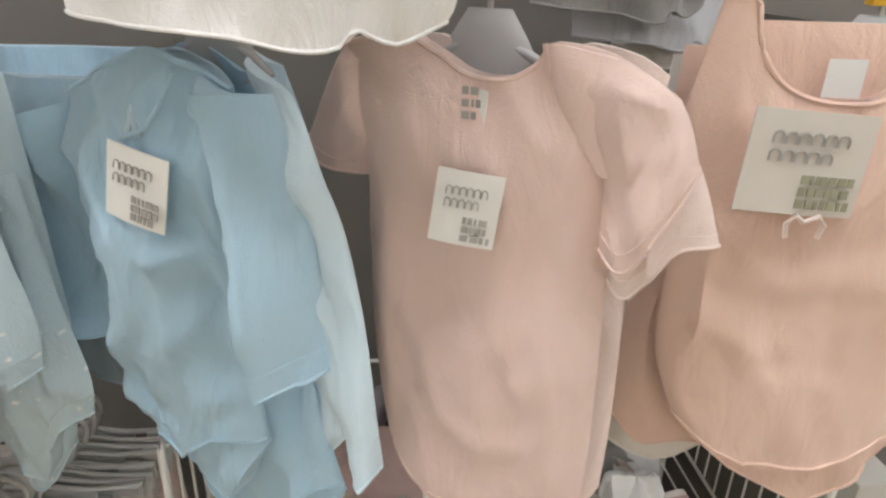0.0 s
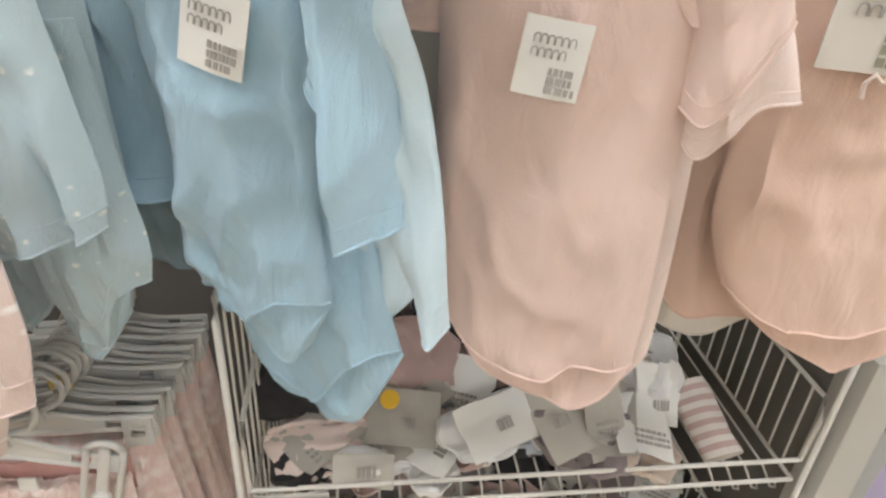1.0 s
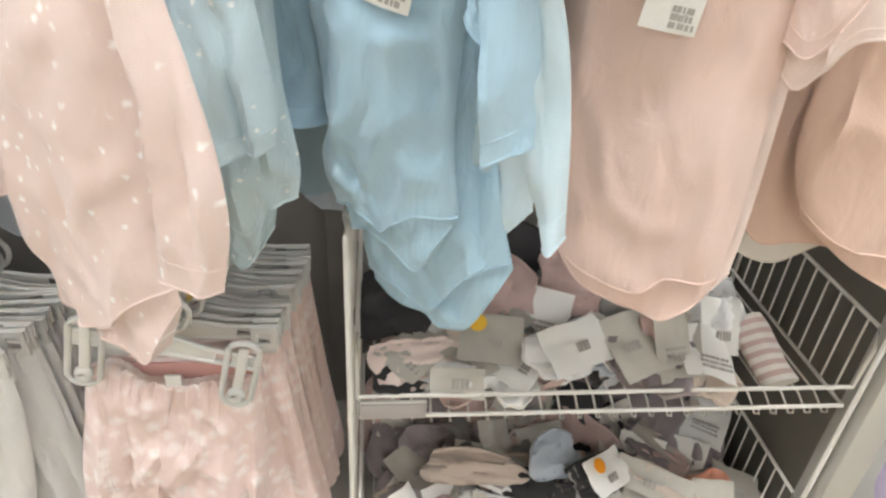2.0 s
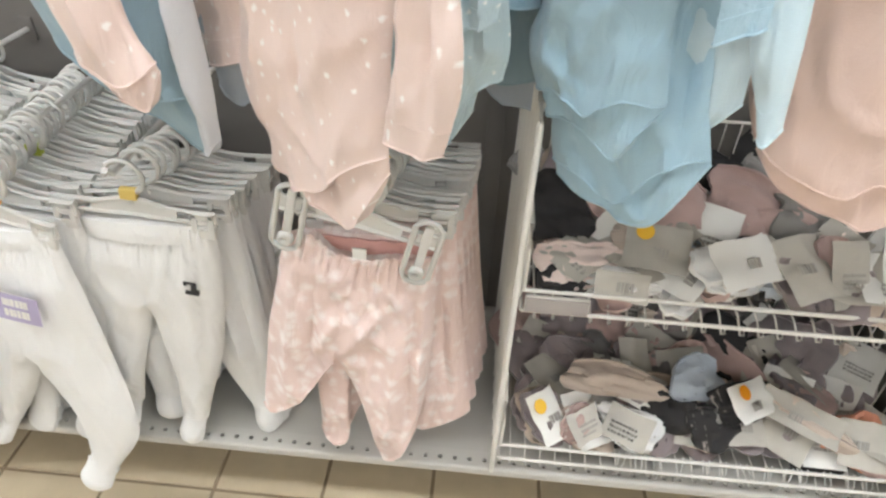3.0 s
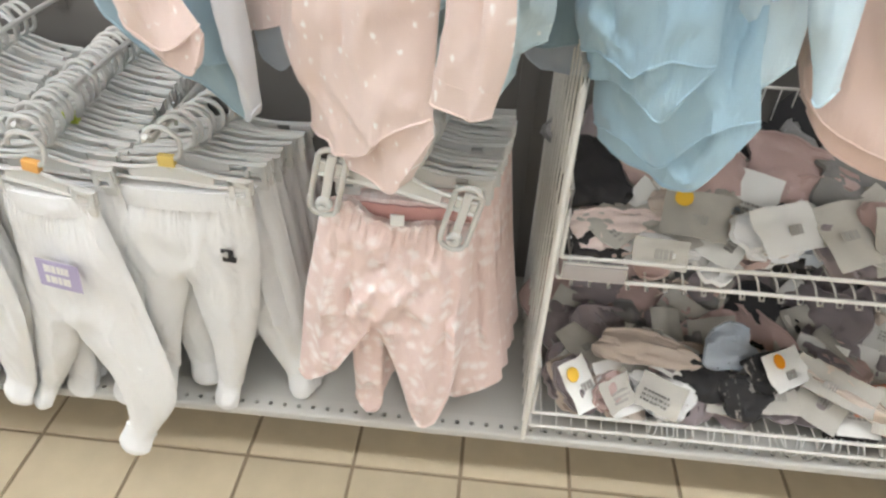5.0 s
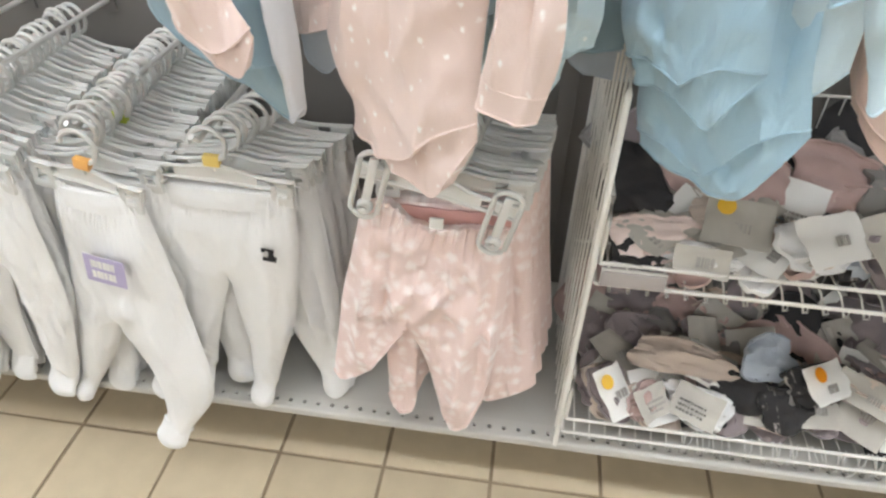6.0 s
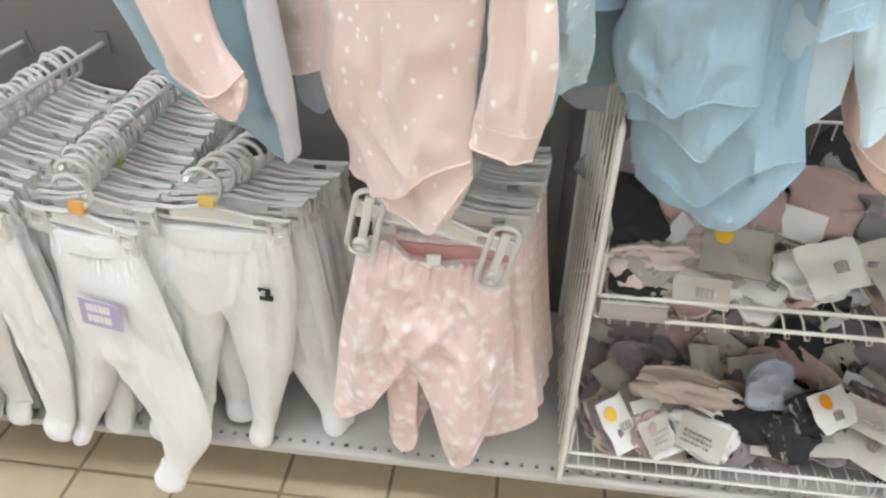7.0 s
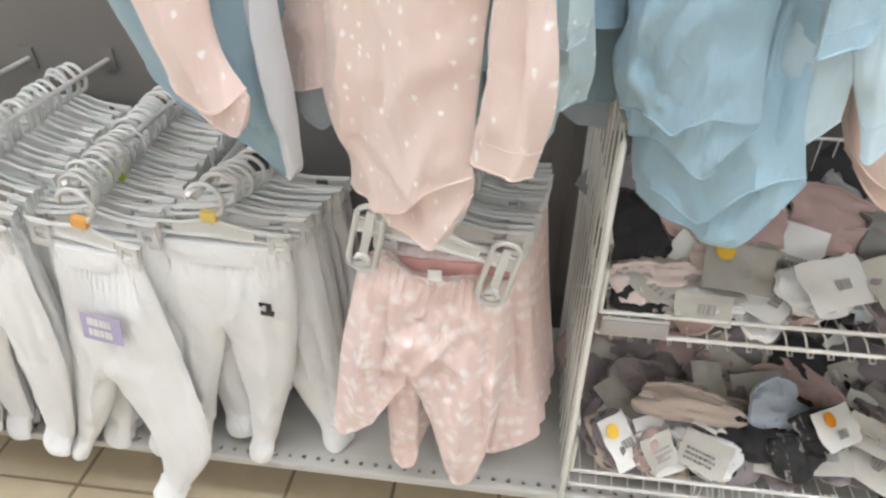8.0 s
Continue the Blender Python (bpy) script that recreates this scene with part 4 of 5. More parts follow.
pp = trousers((0.70, -0.008, 0.60), 0, 0.090, [(FL_BACK, 0.012, 0.008, 0.0, [], None), (FL_L, 0.022, 0.0, -0.008, FL_LINES, ("right", 1.1)), (FL_R, 0.022, 0.0, -0.012, FL_LINES, ("left", 0.50))], FLORAL, False,
              "pale pink trousers with a white floral print on a hanger", 11, G, 0.006, ROSE, 9)
part("inner_label", box(-0.012, 0.006, -0.012, -0.009, -0.022, 0.002, 0.001), PAPER, pp, "small white label at the waist")
pp_front = clip_hanger((0.700, -0.030, 0.646), 0, 0.100, 13, G, None, True)
PB_L = ([(-0.098, 0.0), (0.0, 0.0)], [(-0.002, -0.16)], [(-0.085, -0.37), (-0.060, -0.40), (-0.035, -0.35)], [(-0.10, -0.18)])
PB_R = ([(0.0, 0.0), (0.098, 0.0)], [(0.118, -0.18)], [(0.035, -0.365), (0.075, -0.385), (0.142, -0.345)], [(0.008, -0.16)])
pb = trousers((0.71, 0.024, 0.598), 4, 0.098, [(PB_L, 0.012, 0, 0, [(-0.06, -0.05, -0.06, -0.3, 0.008, 0.012)], None), (PB_R, 0.013, 0, 0, [(0.05, -0.05, 0.07, -0.33, 0.010, 0.012), (0.085, -0.05, 0.105, -0.3, -0.008, 0.010)], None)], FLORAL, False,
              "pale pink floral trousers further back on the arm", 14, G, 0.004)
pb_h = clip_hanger((0.712, 0.022, 0.626), 2, 0.102, 1, G, None, False)
row_of(pb, pb_h, 0.714, (0.598, 0.626), 0.022, 0.0145, 13, 2, 0.002, 4)
for x, y, m in ((0.716, 0.058, OCHRE), (0.722, 0.131, OCHRE)):
    clip_hanger((x, y, 0.629), 3, 0.102, 1, G, m, False)

# white footed trousers with a small black motif
G = "white trousers on hangers"
WP_L = ([(-0.102, 0.0), (-0.05, -0.004), (0.0, -0.004)], [(-0.008, -0.08), (-0.016, -0.15), (-0.038, -0.22), (-0.060, -0.29)], [(-0.118, -0.358), (-0.098, -0.362), (-0.076, -0.358)], [(-0.112, -0.10), (-0.120, -0.20), (-0.114, -0.30)])
WP_R = ([(0.0, -0.004), (0.05, 0.0), (0.103, 0.004)], [(0.098, -0.10), (0.076, -0.23), (0.044, -0.33)], [(-0.018, -0.392), (0.004, -0.395), (0.026, -0.390)], [(-0.008, -0.08), (-0.016, -0.15), (-0.016, -0.22), (-0.010, -0.30)])
WP_LINES = [(-0.06, -0.06, -0.085, -0.30, 0.003, 0.016), (-0.016, -0.14, -0.055, -0.28, -0.003, 0.010), (0.055, -0.10, 0.030, -0.32, 0.004, 0.018), (0.075, -0.04, 0.06, -0.22, -0.002, 0.010), (-0.016, -0.14, 0.0, -0.28, -0.003, 0.008)]
wp = trousers((0.395, 0.02, 0.585), 0, 0.103, [(WP_L, 0.017, 0, -0.005, WP_LINES, ("right", 0.45)), (WP_R, 0.017, 0, -0.005, WP_LINES, ("left", 0.42))],
              WHITE, True, "white cotton footed trousers with a small black motif", 21, G, 0.003)
motif = bmesh.new()
for a in ((-0.010, 0.006, 0.006, 0.010), (-0.002, 0.006, -0.006, 0.007), (-0.010, 0.009, -0.012, -0.005), (0.003, 0.010, -0.008, -0.002), (-0.012, -0.007, 0.003, 0.010)):
    box(a[0], a[1], -0.001, 0, a[2], a[3], 0.0004, motif)
ob = part("motif", motif, BLACK, wp, "small black printed motif")
ob.matrix_basis = pose(0.066, -0.0275, -0.084, -2, 6, 0)
wph = clip_hanger((0.395, 0.016, 0.603), 0, 0.108, 3, G, OCHRE, False)
W2_L = ([(-0.10, 0.0), (0.0, 0.0)], [(-0.004, -0.10), (-0.03, -0.25)], [(-0.085, -0.37), (-0.055, -0.375), (-0.030, -0.37)], [(-0.105, -0.18)])
W2_R = ([(0.0, 0.0), (0.106, 0.0)], [(0.120, -0.20)], [(0.080, -0.39), (0.105, -0.40), (0.122, -0.395)], [(-0.004, -0.10), (0.03, -0.25)])
W2_LINES = [(-0.05, -0.04, -0.06, -0.3, 0.004, 0.012), (0.06, -0.04, 0.09, -0.32, 0.005, 0.012), (0.09, -0.05, 0.108, -0.32, -0.005, 0.008)]
w2 = trousers((0.405, 0.046, 0.585), 3, 0.106, [(W2_L, 0.012, 0, 0, W2_LINES, ("right", 0.4)), (W2_R, 0.012, 0, 0, W2_LINES, ("left", 0.4))], WHITE, True, "white cotton footed trousers further back on the arm", 24, G, 0.003)
w2h = clip_hanger((0.405, 0.044, 0.603), 3, 0.108, 0, G, None, False)
row_of(w2, w2h, 0.407, (0.585, 0.603), 0.044, 0.014, 9, 3, 0.004, 7)

# white footed trousers with a lilac patch, and the row beside them
LP_L = ([(-0.062, 0.022), (-0.03, 0.006), (0.004, -0.002)], [(-0.008, -0.08), (-0.022, -0.16), (-0.034, -0.235), (-0.075, -0.33)], [(-0.166, -0.412), (-0.152, -0.424), (-0.130, -0.412)], [(-0.078, -0.08), (-0.102, -0.18), (-0.134, -0.31)])
LP_R = ([(0.004, -0.002), (0.035, -0.004), (0.068, -0.006)], [(0.084, -0.10), (0.096, -0.20), (0.106, -0.31), (0.098, -0.38)], [(-0.008, -0.462), (0.018, -0.474), (0.050, -0.458)], [(-0.008, -0.08), (-0.022, -0.16), (-0.034, -0.235), (0.0, -0.34), (0.006, -0.42)])
LP_LINES = [(-0.05, -0.18, -0.11, -0.37, 0.004, 0.014), (0.03, -0.18, 0.06, -0.38, 0.004, 0.018), (0.07, -0.06, 0.088, -0.3, -0.003, 0.01), (-0.034, -0.235, 0.03, -0.15, 0.003, 0.008), (-0.034, -0.235, -0.06, -0.15, 0.003, 0.008)]
lp = trousers((0.235, -0.015, 0.585), -4, 0.066, [(LP_L, 0.017, 0, -0.006, LP_LINES, ("right", 0.58)), (LP_R, 0.017, 0, -0.030, LP_LINES, ("left", 0.50))],
              WHITE, True, "white cotton footed trousers with a lilac printed patch", 31, G, 0.003)
patch = part("printed_patch", sheet([[(-0.030 + 0.060 * i / 4, -0.0005 * math.sin(i), 0.024 - 0.048 * j / 3) for i in range(5)] for j in range(4)], (0, 0.0008, 0)), LILAC, lp, "lilac printed patch with pale marks", recalc=False)
patch.matrix_basis = pose(0.004, -0.040, -0.106, -2, 8, 0)
bars(patch, -0.019, 0.017, 0.038, 2, PAPER, 0.013, 0.019, 4)
lph = clip_hanger((0.232, -0.019, 0.603), -4, 0.08, 10, G, AMBER, False)
L2_L = ([(-0.10, 0.0), (0.0, 0.0)], [(-0.006, -0.10), (-0.012, -0.17), (-0.045, -0.29)], [(-0.120, -0.405), (-0.092, -0.412), (-0.064, -0.405)], [(-0.115, -0.2)])
L2_R = ([(0.0, 0.0), (0.10, 0.0)], [(0.092, -0.2), (0.060, -0.32)], [(-0.030, -0.408), (0.0, -0.414), (0.030, -0.405)], [(-0.006, -0.10), (-0.012, -0.17), (-0.02, -0.29)])
L2_LINES = [(-0.06, -0.03, -0.085, -0.33, 0.004, 0.014), (0.05, -0.03, 0.02, -0.33, 0.004, 0.014), (0.08, -0.06, 0.06, -0.28, -0.004, 0.008), (-0.09, -0.06, -0.105, -0.3, -0.004, 0.008)]
L2_LEGS = [(L2_L, 0.014, 0, -0.003, L2_LINES, ("right", 0.42)), (L2_R, 0.014, 0, -0.003, L2_LINES, ("left", 0.42))]
l2 = trousers((0.225, 0.014, 0.588), -4, 0.098, L2_LEGS, WHITE, True, "white cotton footed trousers further back on the arm", 34, G, 0.003)
l2h = clip_hanger((0.225, 0.012, 0.606), -4, 0.10, 0, G, None, False)
row_of(l2, l2h, 0.225, (0.588, 0.606), 0.012, 0.0145, 25, -4, -0.001, 9)
lm = clip_hanger((0.222, 0.10, 0.606), -4, 0.10, 2, G, LIME, False)
l3 = trousers((0.055, -0.02, 0.605), -14, 0.098, L2_LEGS, WHITE, True, "white cotton footed trousers on the outermost arm", 37, G, 0.004)
l3h = clip_hanger((0.055, -0.023, 0.625), -14, 0.10, 4, G, None, False)
row_of(l3, l3h, 0.052, (0.605, 0.625), -0.02, 0.019, 20, -12, -0.002, 13)
l4 = copy_thing(l2, pose(-0.10, -0.03, 0.60, 0, 0, -8))
l4h = copy_thing(l2h, pose(-0.10, -0.033, 0.62, 0, 0, -8))
row_of(l4, l4h, -0.10, (0.60, 0.62), -0.03, 0.022, 16, -8, -0.002, 17)

for x in (0.48, 0.70, 0.98, 1.17, 1.45):
    display_arm(x, 1.219, -0.05)
for x, z in ((-0.104, 0.688), (0.051, 0.693), (0.228, 0.674), (0.391, 0.671), (0.708, 0.694)):
    display_arm(x, z, 0.0)


# ---- wire baskets ----
X0, X1 = 0.908, 1.575


def wire_basket(z, label):
    """A low-fronted wire basket; z is the height of its floor."""
    e = thing("wire_basket", ((X0 + X1) / 2, 0, z), 0, label, "basket", "wire baskets")
    h, d, lo, hi = (X1 - X0) / 2, 0.34, 0.035, 0.135
    first = part("front_rail", rod([(-h, 0, lo), (h, 0, lo)], 0.0030), WIRE, e)
    again(first, e, pose(0, 0, -lo))
    part("back_rail", rod([(-h, d, hi), (h, d, hi)], 0.0028), WIRE, e)
    side = part("side_rail", rod([(-h, 0, lo), (-h, -0.004, hi - 0.03), (-h, 0.004, hi), (-h, d, hi)], 0.0030), WIRE, e)
    again(side, e, pose(2 * h, 0, 0))
    low = part("side_rail", rod([(-h, 0, 0), (-h, d, 0)], 0.0028), WIRE, e)
    again(low, e, pose(2 * h, 0, 0))
    upright = None
    for s in (-h, h):
        for i in range(11):
            m = pose(s, 0.025 + 0.03 * i, 0)
            if upright is None:
                upright = part("side_wire", rod([(0, 0, 0), (0, 0, hi)], 0.0017, sides=6), WIRE, e)
                upright.matrix_basis = m
            else:
                again(upright, e, m)
    wire = None
    for i in range(26):
        m = pose(-h + 0.02 + 0.025 * i, 0, 0)
        if wire is None:
            wire = part("floor_wire", rod([(0, 0.0, -0.001), (0, -0.004, -0.008), (0, 0.004, -0.016), (0, 0.018, -0.008), (0, 0.03, -0.003), (0, d, -0.003), (0, d, hi)], 0.0017, sides=6), WIRE, e)
            wire.matrix_basis = m
        else:
            again(wire, e, m)
    return e


wire_basket(0.508, "white coated wire basket full of small packaged garments")
wire_basket(0.180, "white coated wire basket low over the deck, full of packaged garments")
holder = thing("price_holder", (X0 + 0.045, -0.006, 0.5255), 0, "grey plastic price holder clipped on the basket rail", "price holder")
part("strip", box(-0.042, 0.042, -0.002, 0.002, -0.015, 0.015, 0.0012), METAL_PAINT, holder)
part("clear_cover", box(-0.041, 0.041, -0.0042, -0.0024, -0.012, 0.012, 0.0006), FILM_GREY, holder, "dull clear cover")
rack = thing("rack_frame", (X0, 0, 0.15), 0, "white coated wire rack frame standing on the deck", "rack")
bent = upright = None
for x in (-0.009, X1 - X0 + 0.009):
    if bent is None:
        bent = part("side_frame", rod([(0, -0.006, 0), (0, -0.006, 0.63), (0, 0.004, 0.65), (0, 0.33, 0.65), (0, 0.34, 0.64), (0, 0.34, 0)], 0.0040), WIRE, rack)
        bent.matrix_basis = pose(x, 0, 0)
    else:
        again(bent, rack, pose(x, 0, 0))
    for i in range(9 if x < 0 else 0):
        m = pose(x, 0.03 + 0.035 * i, 0)
        if upright is None:
            upright = part("frame_wire", rod([(0, 0, 0.0), (0, 0, 0.65)], 0.0017, sides=6), WIRE, rack)
            upright.matrix_basis = m
        else:
            again(upright, rack, m)
# added panel: keeps light from the right out of the baskets
part("side_panel", box(X1 - X0 + 0.026, X1 - X0 + 0.032, 0.031, 0.385, 0.0, 1.0, 0.001), KICK_AND_SHADE_PAINT, rack, "dark panel added to shade the baskets' right end")
part("end_post", box(X1 - X0 + 0.024, X1 - X0 + 0.075, -0.02, 0.03, 0.0, 0.56, 0.004), METAL_PAINT, rack, "cream painted metal end post")


# ---- small packaged garments heaped in the baskets ----
def soft(w, h, seed):
    """A loosely folded small garment: a few crumpled layers of cloth with drooping edges."""
    n = 12
    rng = random.Random(seed)
    bend, turn = rng.uniform(0.3, 0.9), rng.uniform(0, 6.3)
    grid = []
    for j in range(n + 1):
        line = []
        for i in range(n + 1):
            u, v = 2 * i / n - 1, 2 * j / n - 1
            r = 1 + 0.12 * math.sin(3 * math.atan2(v, u) + turn) * min(1, math.hypot(u, v))
            x, y = u * math.sqrt(1 - 0.35 * v * v) * r, -v * math.sqrt(1 - 0.35 * u * u) * r
            z = 0.012 * (1 - bend * (u * u + v * v)) + 0.013 * noise.noise((u * 1.6 + seed, v * 1.9, seed * 0.7)) + 0.006 * noise.noise((u * 5 + seed, v * 5, seed))
            z -= 0.009 * max(0.0, 1 - 3.6 * abs(noise.noise((u * 1.3 - seed, v * 1.3 + seed, 2.0))))
            line.append((x * w / 2, y * h / 2, z))
        grid.append(line)
    return grid


def pack(at, turn, w, h, cloth, sticker, seed, card=True, words=""):
    """Folded baby socks or pants on a paper card, with a bar code and often a price sticker."""
    e = new("packaged_garment")
    e.empty_display_size = 0.02
    e.matrix_basis = pose(*at, *turn)
    tagged(e, words, "packaged garment", "garments in the baskets")
    rng = random.Random(seed)
    folded = soft(w * rng.uniform(1.1, 1.5), h * rng.uniform(1.0, 1.3), seed)
    part("cloth", sheet(folded, (0, 0, -0.008)), cloth, e, recalc=False)
    if not card:
        part("waistband", rod([(x, y, z + 0.001) for x, y, z in folded[0]], 0.0024, sides=6), cloth, e, "gathered elastic edge")
    if card:
        n = 9
        k = rng.uniform(-0.010, 0.010)
        crumple = lambda i, j: 0.006 * noise.noise((i * 0.25 + seed, j * 0.25, seed * 0.37)) + 0.0015 * noise.noise((i * 0.8, j * 0.8 + seed, seed))
        grid = [[(w * (i / n - 0.5) + 0.4 * crumple(j, i + 20), h * (0.5 - j / n) + 0.4 * crumple(i + 40, j), 0.014 + k * math.sin(math.pi * i / n) + 0.006 * (j / n) ** 2 + crumple(i, j)) for i in range(n + 1)] for j in range(n + 1)]
        c = part("card", sheet(grid, (0, 0, -0.0008)), (CARD_SHADED, PAPER, CARD_SHADED, CARD_SHADED)[seed % 4], e, "white printed card", recalc=False)
        m = pose(rng.uniform(-0.1, 0.1) * w, rng.uniform(-0.22, 0.0) * h, 0.0185 + max(0, k))
        if seed % 3:
            bars(c, -0.011, 0.007, 0.022, 1, INK_SOFT, 0.013, 0.02, seed, True, "bar_code").matrix_basis = m
        else:
            bars(c, -0.3 * w, 0.006, 0.6 * w, 3, INK_SOFT if seed % 2 else INK, 0.004, 0.008, seed, True).matrix_basis = m
    if sticker:
        bm = bmesh.new()
        bmesh.ops.create_circle(bm, cap_ends=True, segments=18, radius=0.012)
        bmesh.ops.translate(bm, verts=bm.verts, vec=(0, 0, 0))
        d = bmesh.ops.extrude_face_region(bm, geom=bm.faces[:])
        bmesh.ops.translate(bm, verts=[v for v in d["geom"] if isinstance(v, bmesh.types.BMVert)], vec=(0, 0, 0.0008))
        part("sticker", bm, sticker, e, "round price sticker").matrix_basis = pose(-0.22 * w, 0.25 * h, 0.0235, rng.uniform(-6, 6), rng.uniform(-6, 6), 0)
    return e


# white card with the baskets' weak light put into its colour
CARD_SHADED = material("greyed_card", (0.49, 0.465, 0.41), rough=0.55, vary=0.14, scale=30, bump=0.05)
CLOTHS = [(BLACK, "black"), (PALE_ROSE, "pale rose"), (LILAC_GREY, "lilac grey"), (WHITE, "white"), (BLACK_FLORAL, "black flowered"), (BEIGE, "beige"), (MID_GREY, "grey"), (LILAC_GREY, "lilac grey"), (BEIGE, "beige"), (MID_GREY, "grey"), (PINK_LIGHT, "light pink"), (GREY_BLUE, "grey blue")]


def heap(x0, x1, y0, y1, floor, high, count, seed, share, cloths):
    """Fills a basket: loose bundles below, carded ones on top, leaning towards the aisle."""
    rng = random.Random(seed)
    cols = 7
    for i in range(count):
        u, v = (i % cols + rng.uniform(0.1, 0.9)) / cols, (i // cols + rng.uniform(0, 1)) / (count / cols)
        x, y = x0 + (x1 - x0) * u, y1 + (y0 - y1) * v
        lay = rng.random()
        z = floor + 0.016 + high * lay * (0.55 + 0.45 * (y - y0) / (y1 - y0))
        cloth, word = cloths[rng.randrange(len(cloths))]
        # cards lie towards the aisle, loose cloth at the back
        carded = rng.random() < share * (0.25 + 1.3 * v)
        what = f"{word} cotton garment " + ("on a white card" if carded else "folded loose") + " in a wire basket"
        grow = 1.0 if carded else 1.45 - 0.35 * v
        pack((x, y, z), (rng.uniform(8, 48), rng.uniform(-22, 22), rng.uniform(-55, 55)), grow * rng.uniform(0.058, 0.095), grow * rng.uniform(0.060, 0.105), cloth, None, seed * 100 + i, carded, what)


heap(0.95, 1.43, 0.045, 0.30, 0.510, 0.055, 70, 3, 0.62, CLOTHS)
# the low heap draws on darker cloths, to stand in for its deeper shade
heap(0.95, 1.54, 0.055, 0.31, 0.186, 0.070, 91, 4, 0.50, CLOTHS[0:3] + CLOTHS[4:10] + CLOTHS[1:2] + CLOTHS[2:3])
# the ones that stand out
pack((1.300, 0.085, 0.276), (38, 6, 32), 0.085, 0.060, BLACK_FLORAL, ORANGE, 905, True, "white card with an orange sticker and black flowered cloth")
pack((1.385, 0.070, 0.266), (40, 4, -30), 0.125, 0.050, BEIGE, None, 907, True, "long white card with a bar code")
pack((0.975, 0.045, 0.240), (44, 0, 40), 0.055, 0.085, LILAC_GREY, YELLOW, 913, True, "white card with a yellow sticker near the basket's corner")
pack((1.035, 0.040, 0.232), (46, 4, 38), 0.060, 0.050, PALE_ROSE, None, 915, True, "pale rose garment on a printed white card")
pack((1.115, 0.045, 0.232), (46, 4, -24), 0.075, 0.055, WHITE, None, 918, True, "white garment on a card with dark print")
pack((1.180, 0.075, 0.250), (40, -6, -12), 0.070, 0.060, BLACK, None, 919, False, "black cotton garment folded loose")
pack((1.255, 0.050, 0.244), (44, -8, 10), 0.065, 0.065, BLACK_FLORAL, None, 920, False, "black flowered cotton garment folded loose")
pack((1.090, 0.105, 0.272), (38, 0, -8), 0.130, 0.055, BEIGE, None, 932, False, "long beige cotton garment folded over the heap")
pack((1.225, 0.110, 0.288), (38, 4, 14), 0.080, 0.060, GREY_BLUE, None, 936, False, "grey blue cotton garment folded loose")
pack((1.480, 0.050, 0.240), (50, 0, -6), 0.070, 0.075, SALMON, None, 926, True, "salmon pink garment on a printed card")
pack((0.985, 0.045, 0.560), (32, 0, 14), 0.085, 0.060, PINK_LIGHT, None, 921, False, "light pink cotton garment folded loose")
pack((1.035, 0.022, 0.548), (62, 0, -4), 0.070, 0.038, WHITE, None, 923, True, "white card with a bar code leaning on the basket rail")
pack((1.085, 0.075, 0.566), (32, 0, -12), 0.085, 0.070, BEIGE, YELLOW, 931, True, "beige garment on a card with a yellow sticker")
pack((1.190, 0.055, 0.570), (40, 6, 30), 0.110, 0.065, WHITE, None, 941, True, "white garment on a crumpled white card")
pack((1.330, 0.060, 0.566), (54, 0, 10), 0.052, 0.090, PALE_ROSE, None, 951, True, "pale rose garment on a tall card with a bar code")
pack((1.415, 0.095, 0.575), (58, 0, -8), 0.055, 0.080, WHITE, None, 961, True, "white garment on a tall white card")
for x, y, z, w, h, c, word in ((1.08, 0.15, 0.600, 0.12, 0.09, PALE_ROSE, "pale rose"), (0.952, 0.13, 0.590, 0.09, 0.10, BLACK, "black"), (1.24, 0.17, 0.598, 0.11, 0.08, PALE_ROSE, "pale rose"), (1.005, 0.22, 0.600, 0.12, 0.10, LILAC_GREY, "lilac grey"),
                               (1.33, 0.16, 0.590, 0.12, 0.10, MID_GREY, "grey"), (1.17, 0.24, 0.595, 0.13, 0.10, BLACK, "black")):
    pack((x, y, z), (38, 8, 24 * math.sin(40 * x)), w, h, c, None, int(1000 * x), False, f"{word} cotton garment folded loose at the basket's back")
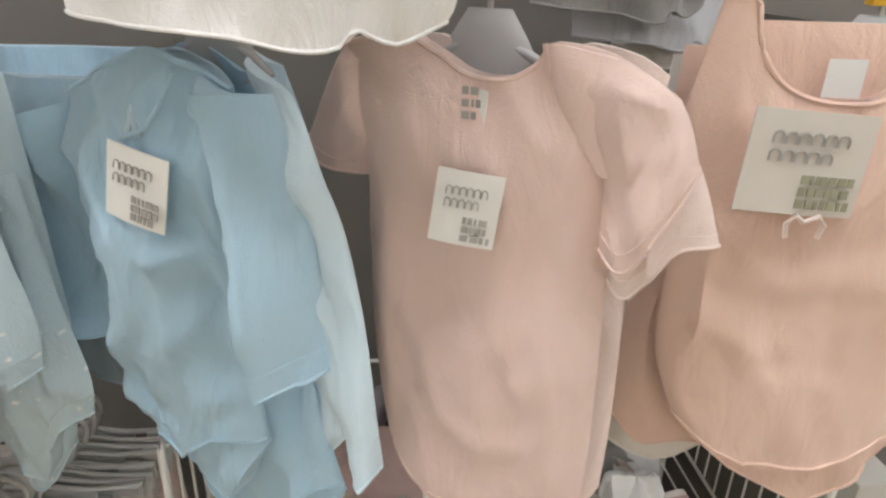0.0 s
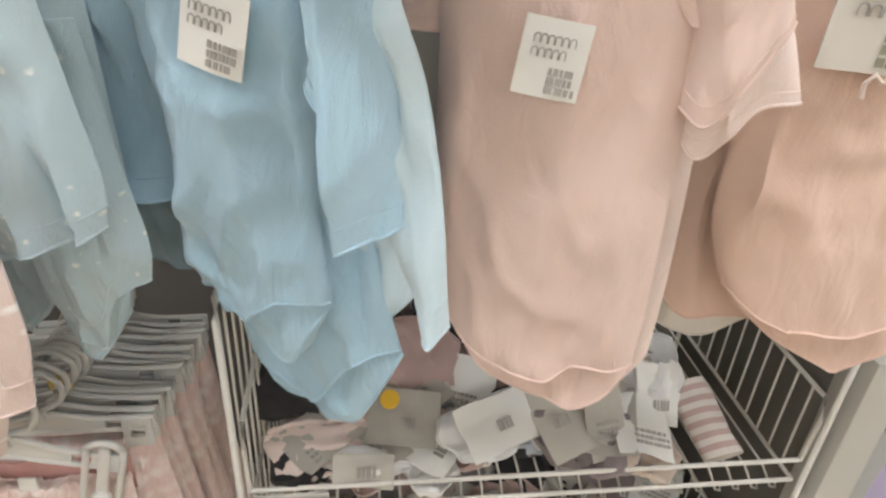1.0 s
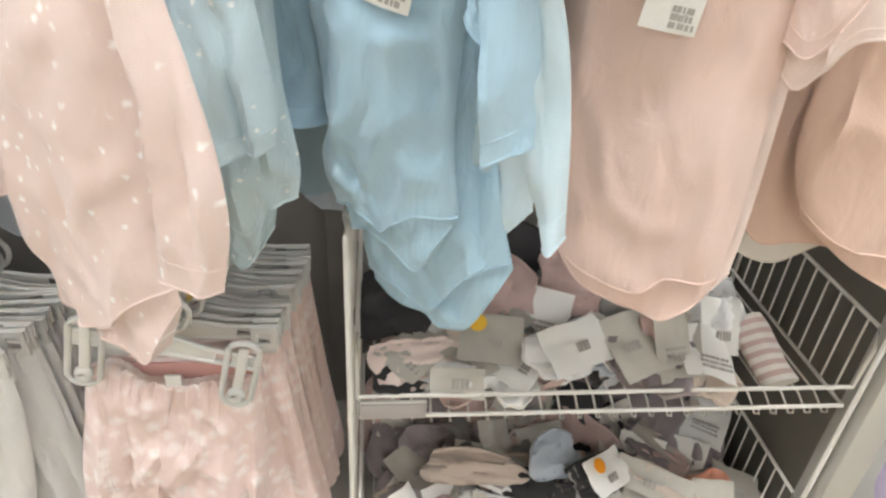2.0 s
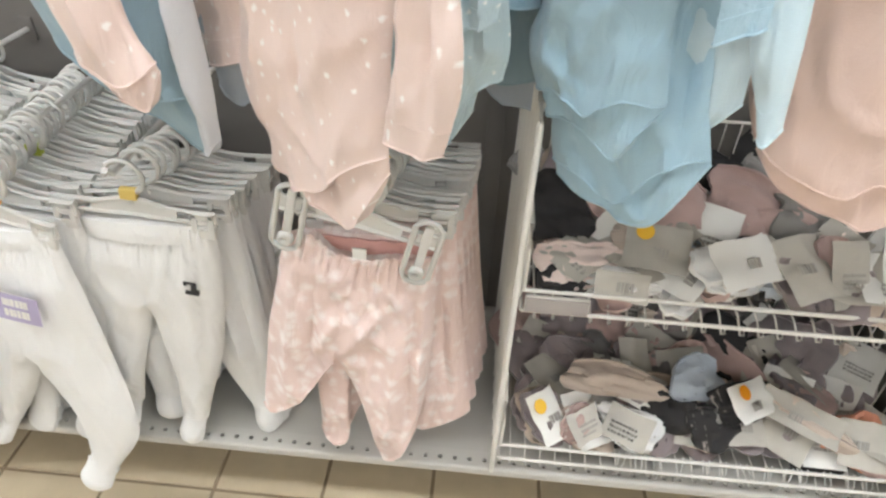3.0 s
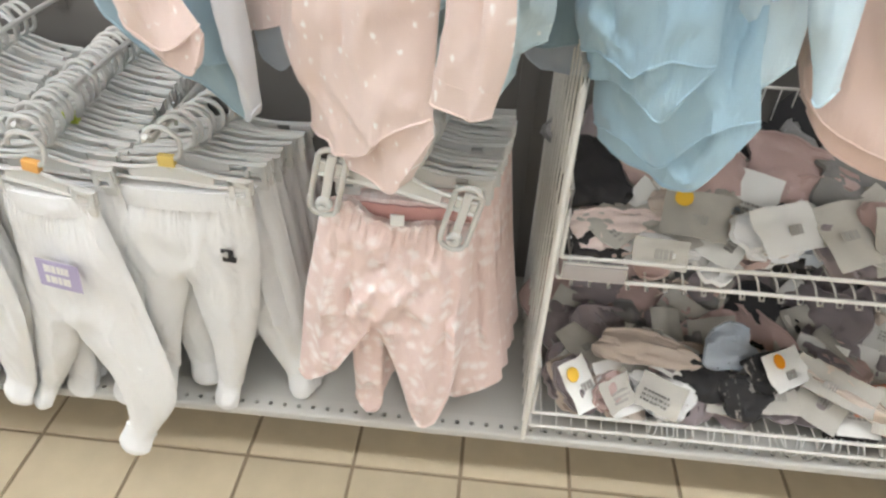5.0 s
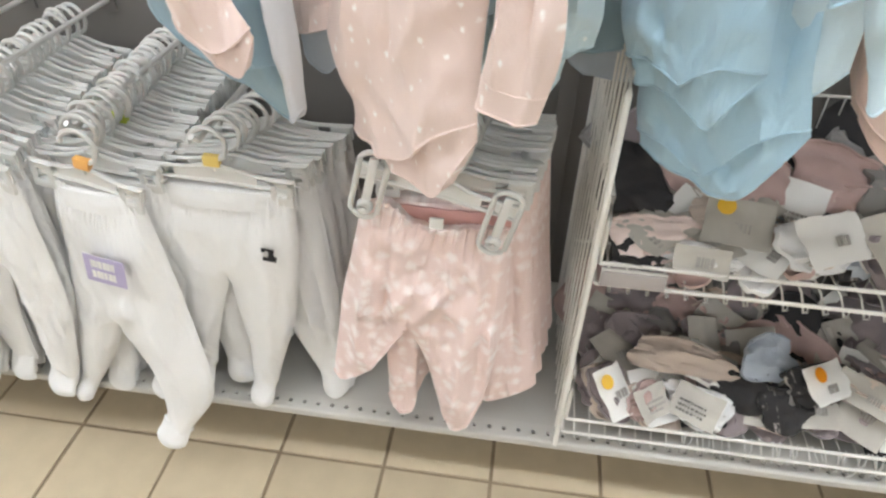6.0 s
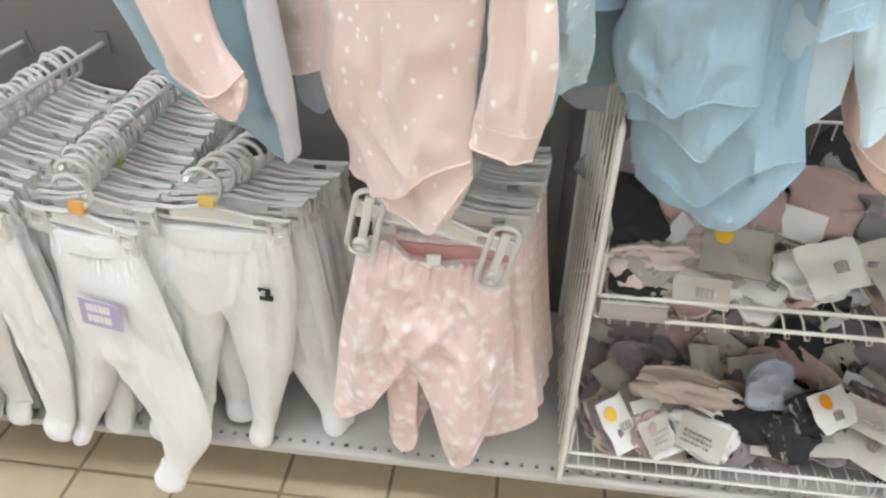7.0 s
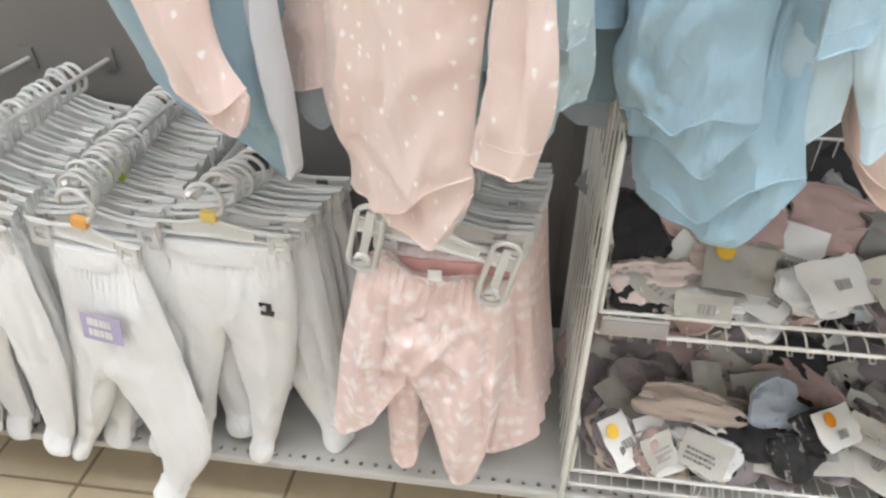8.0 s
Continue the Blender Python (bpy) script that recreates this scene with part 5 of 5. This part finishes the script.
# thin white loops that hang out of the low basket
for i in range(14):
    rng = random.Random(70 + i)
    x = 1.10 + 0.034 * i + rng.uniform(-0.008, 0.008)
    e = thing("hanging_loop", (x, 0.012, 0.18), 0, "thin white plastic loop hanging out of the basket", "loop", "loops under the basket")
    w, d = rng.uniform(-0.02, 0.02), rng.uniform(0.015, 0.026)
    part("strand", rod([(0, 0.012, 0.012), (w * 0.4, -0.004, 0.0), (w, -0.009, -d), (w + 0.006, -0.008, -d + 0.003), (w * 0.4 + 0.01, -0.002, 0.0), (0.012, 0.014, 0.010)], 0.0014, sides=6), HANGER, e)
# striped roll at the basket's end
roll = thing("rolled_garment", (1.50, 0.06, 0.545), 14, "pink and white striped cotton garment rolled up", "rolled garment")
for i in range(13):
    part("stripe", limb([(-0.030, -0.05 + 0.0080 * i + 0.0041 * k, 0.028, 0.022, 0.012 * i / 12) for k in (0, 1, 2)], 5, 26, 61, 0.004, 0, hollow=False), PALE_ROSE if i % 2 else CREAM, roll)
roll.matrix_basis = pose(1.51, 0.075, 0.545, -62, 8, 14)
# cloth seen past the end post
bodysuit((1.76, -0.02), 0, ([(-0.08, 0.62), (0.08, 0.62)], [(0.09, 0.5), (0.09, 0.38)], [(-0.07, 0.32), (0.0, 0.30), (0.07, 0.32)], [(-0.09, 0.5), (-0.09, 0.38)]), LILAC, "blue violet garment past the end post", 15.0, "blue bodysuits")
display_arm(1.76, 0.64, -0.02)

# ---- floor tiles ----
tile_mesh = None
for i in range(-9, 14):
    for j in range(-4, 1):
        if tile_mesh is None:
            t = part("tile", box(0.0035, 0.1965, 0.0035, 0.1965, -0.008, 0.0, 0.0014), TILE, FLOOR)
            tile_mesh = t.data
        else:
            t = new("tile", tile_mesh)
            t.parent = FLOOR
        t.matrix_basis = pose(0.2 * i, 0.2 * j, 0.0004 * math.sin(i * 3.1 + j * 1.7))
verts, faces = [], []
for i in range(-31, 41):
    for j in range(-46, 6):
        if not (-9 <= i < 14 and -4 <= j < 1):
            k = len(verts)
            verts += [(0.2 * i + a, 0.2 * j + b, -0.0005) for a, b in ((0.003, 0.003), (0.197, 0.003), (0.197, 0.197), (0.003, 0.197))]
            faces.append((k, k + 1, k + 2, k + 3))
me = bpy.data.meshes.new("tile_field")
me.from_pydata(verts, [], faces)
me.materials.append(TILE)
rest = new("tile_field", me)
rest.parent = FLOOR
tagged(rest, "beige floor tiles further off in the shop", kind="stuff")
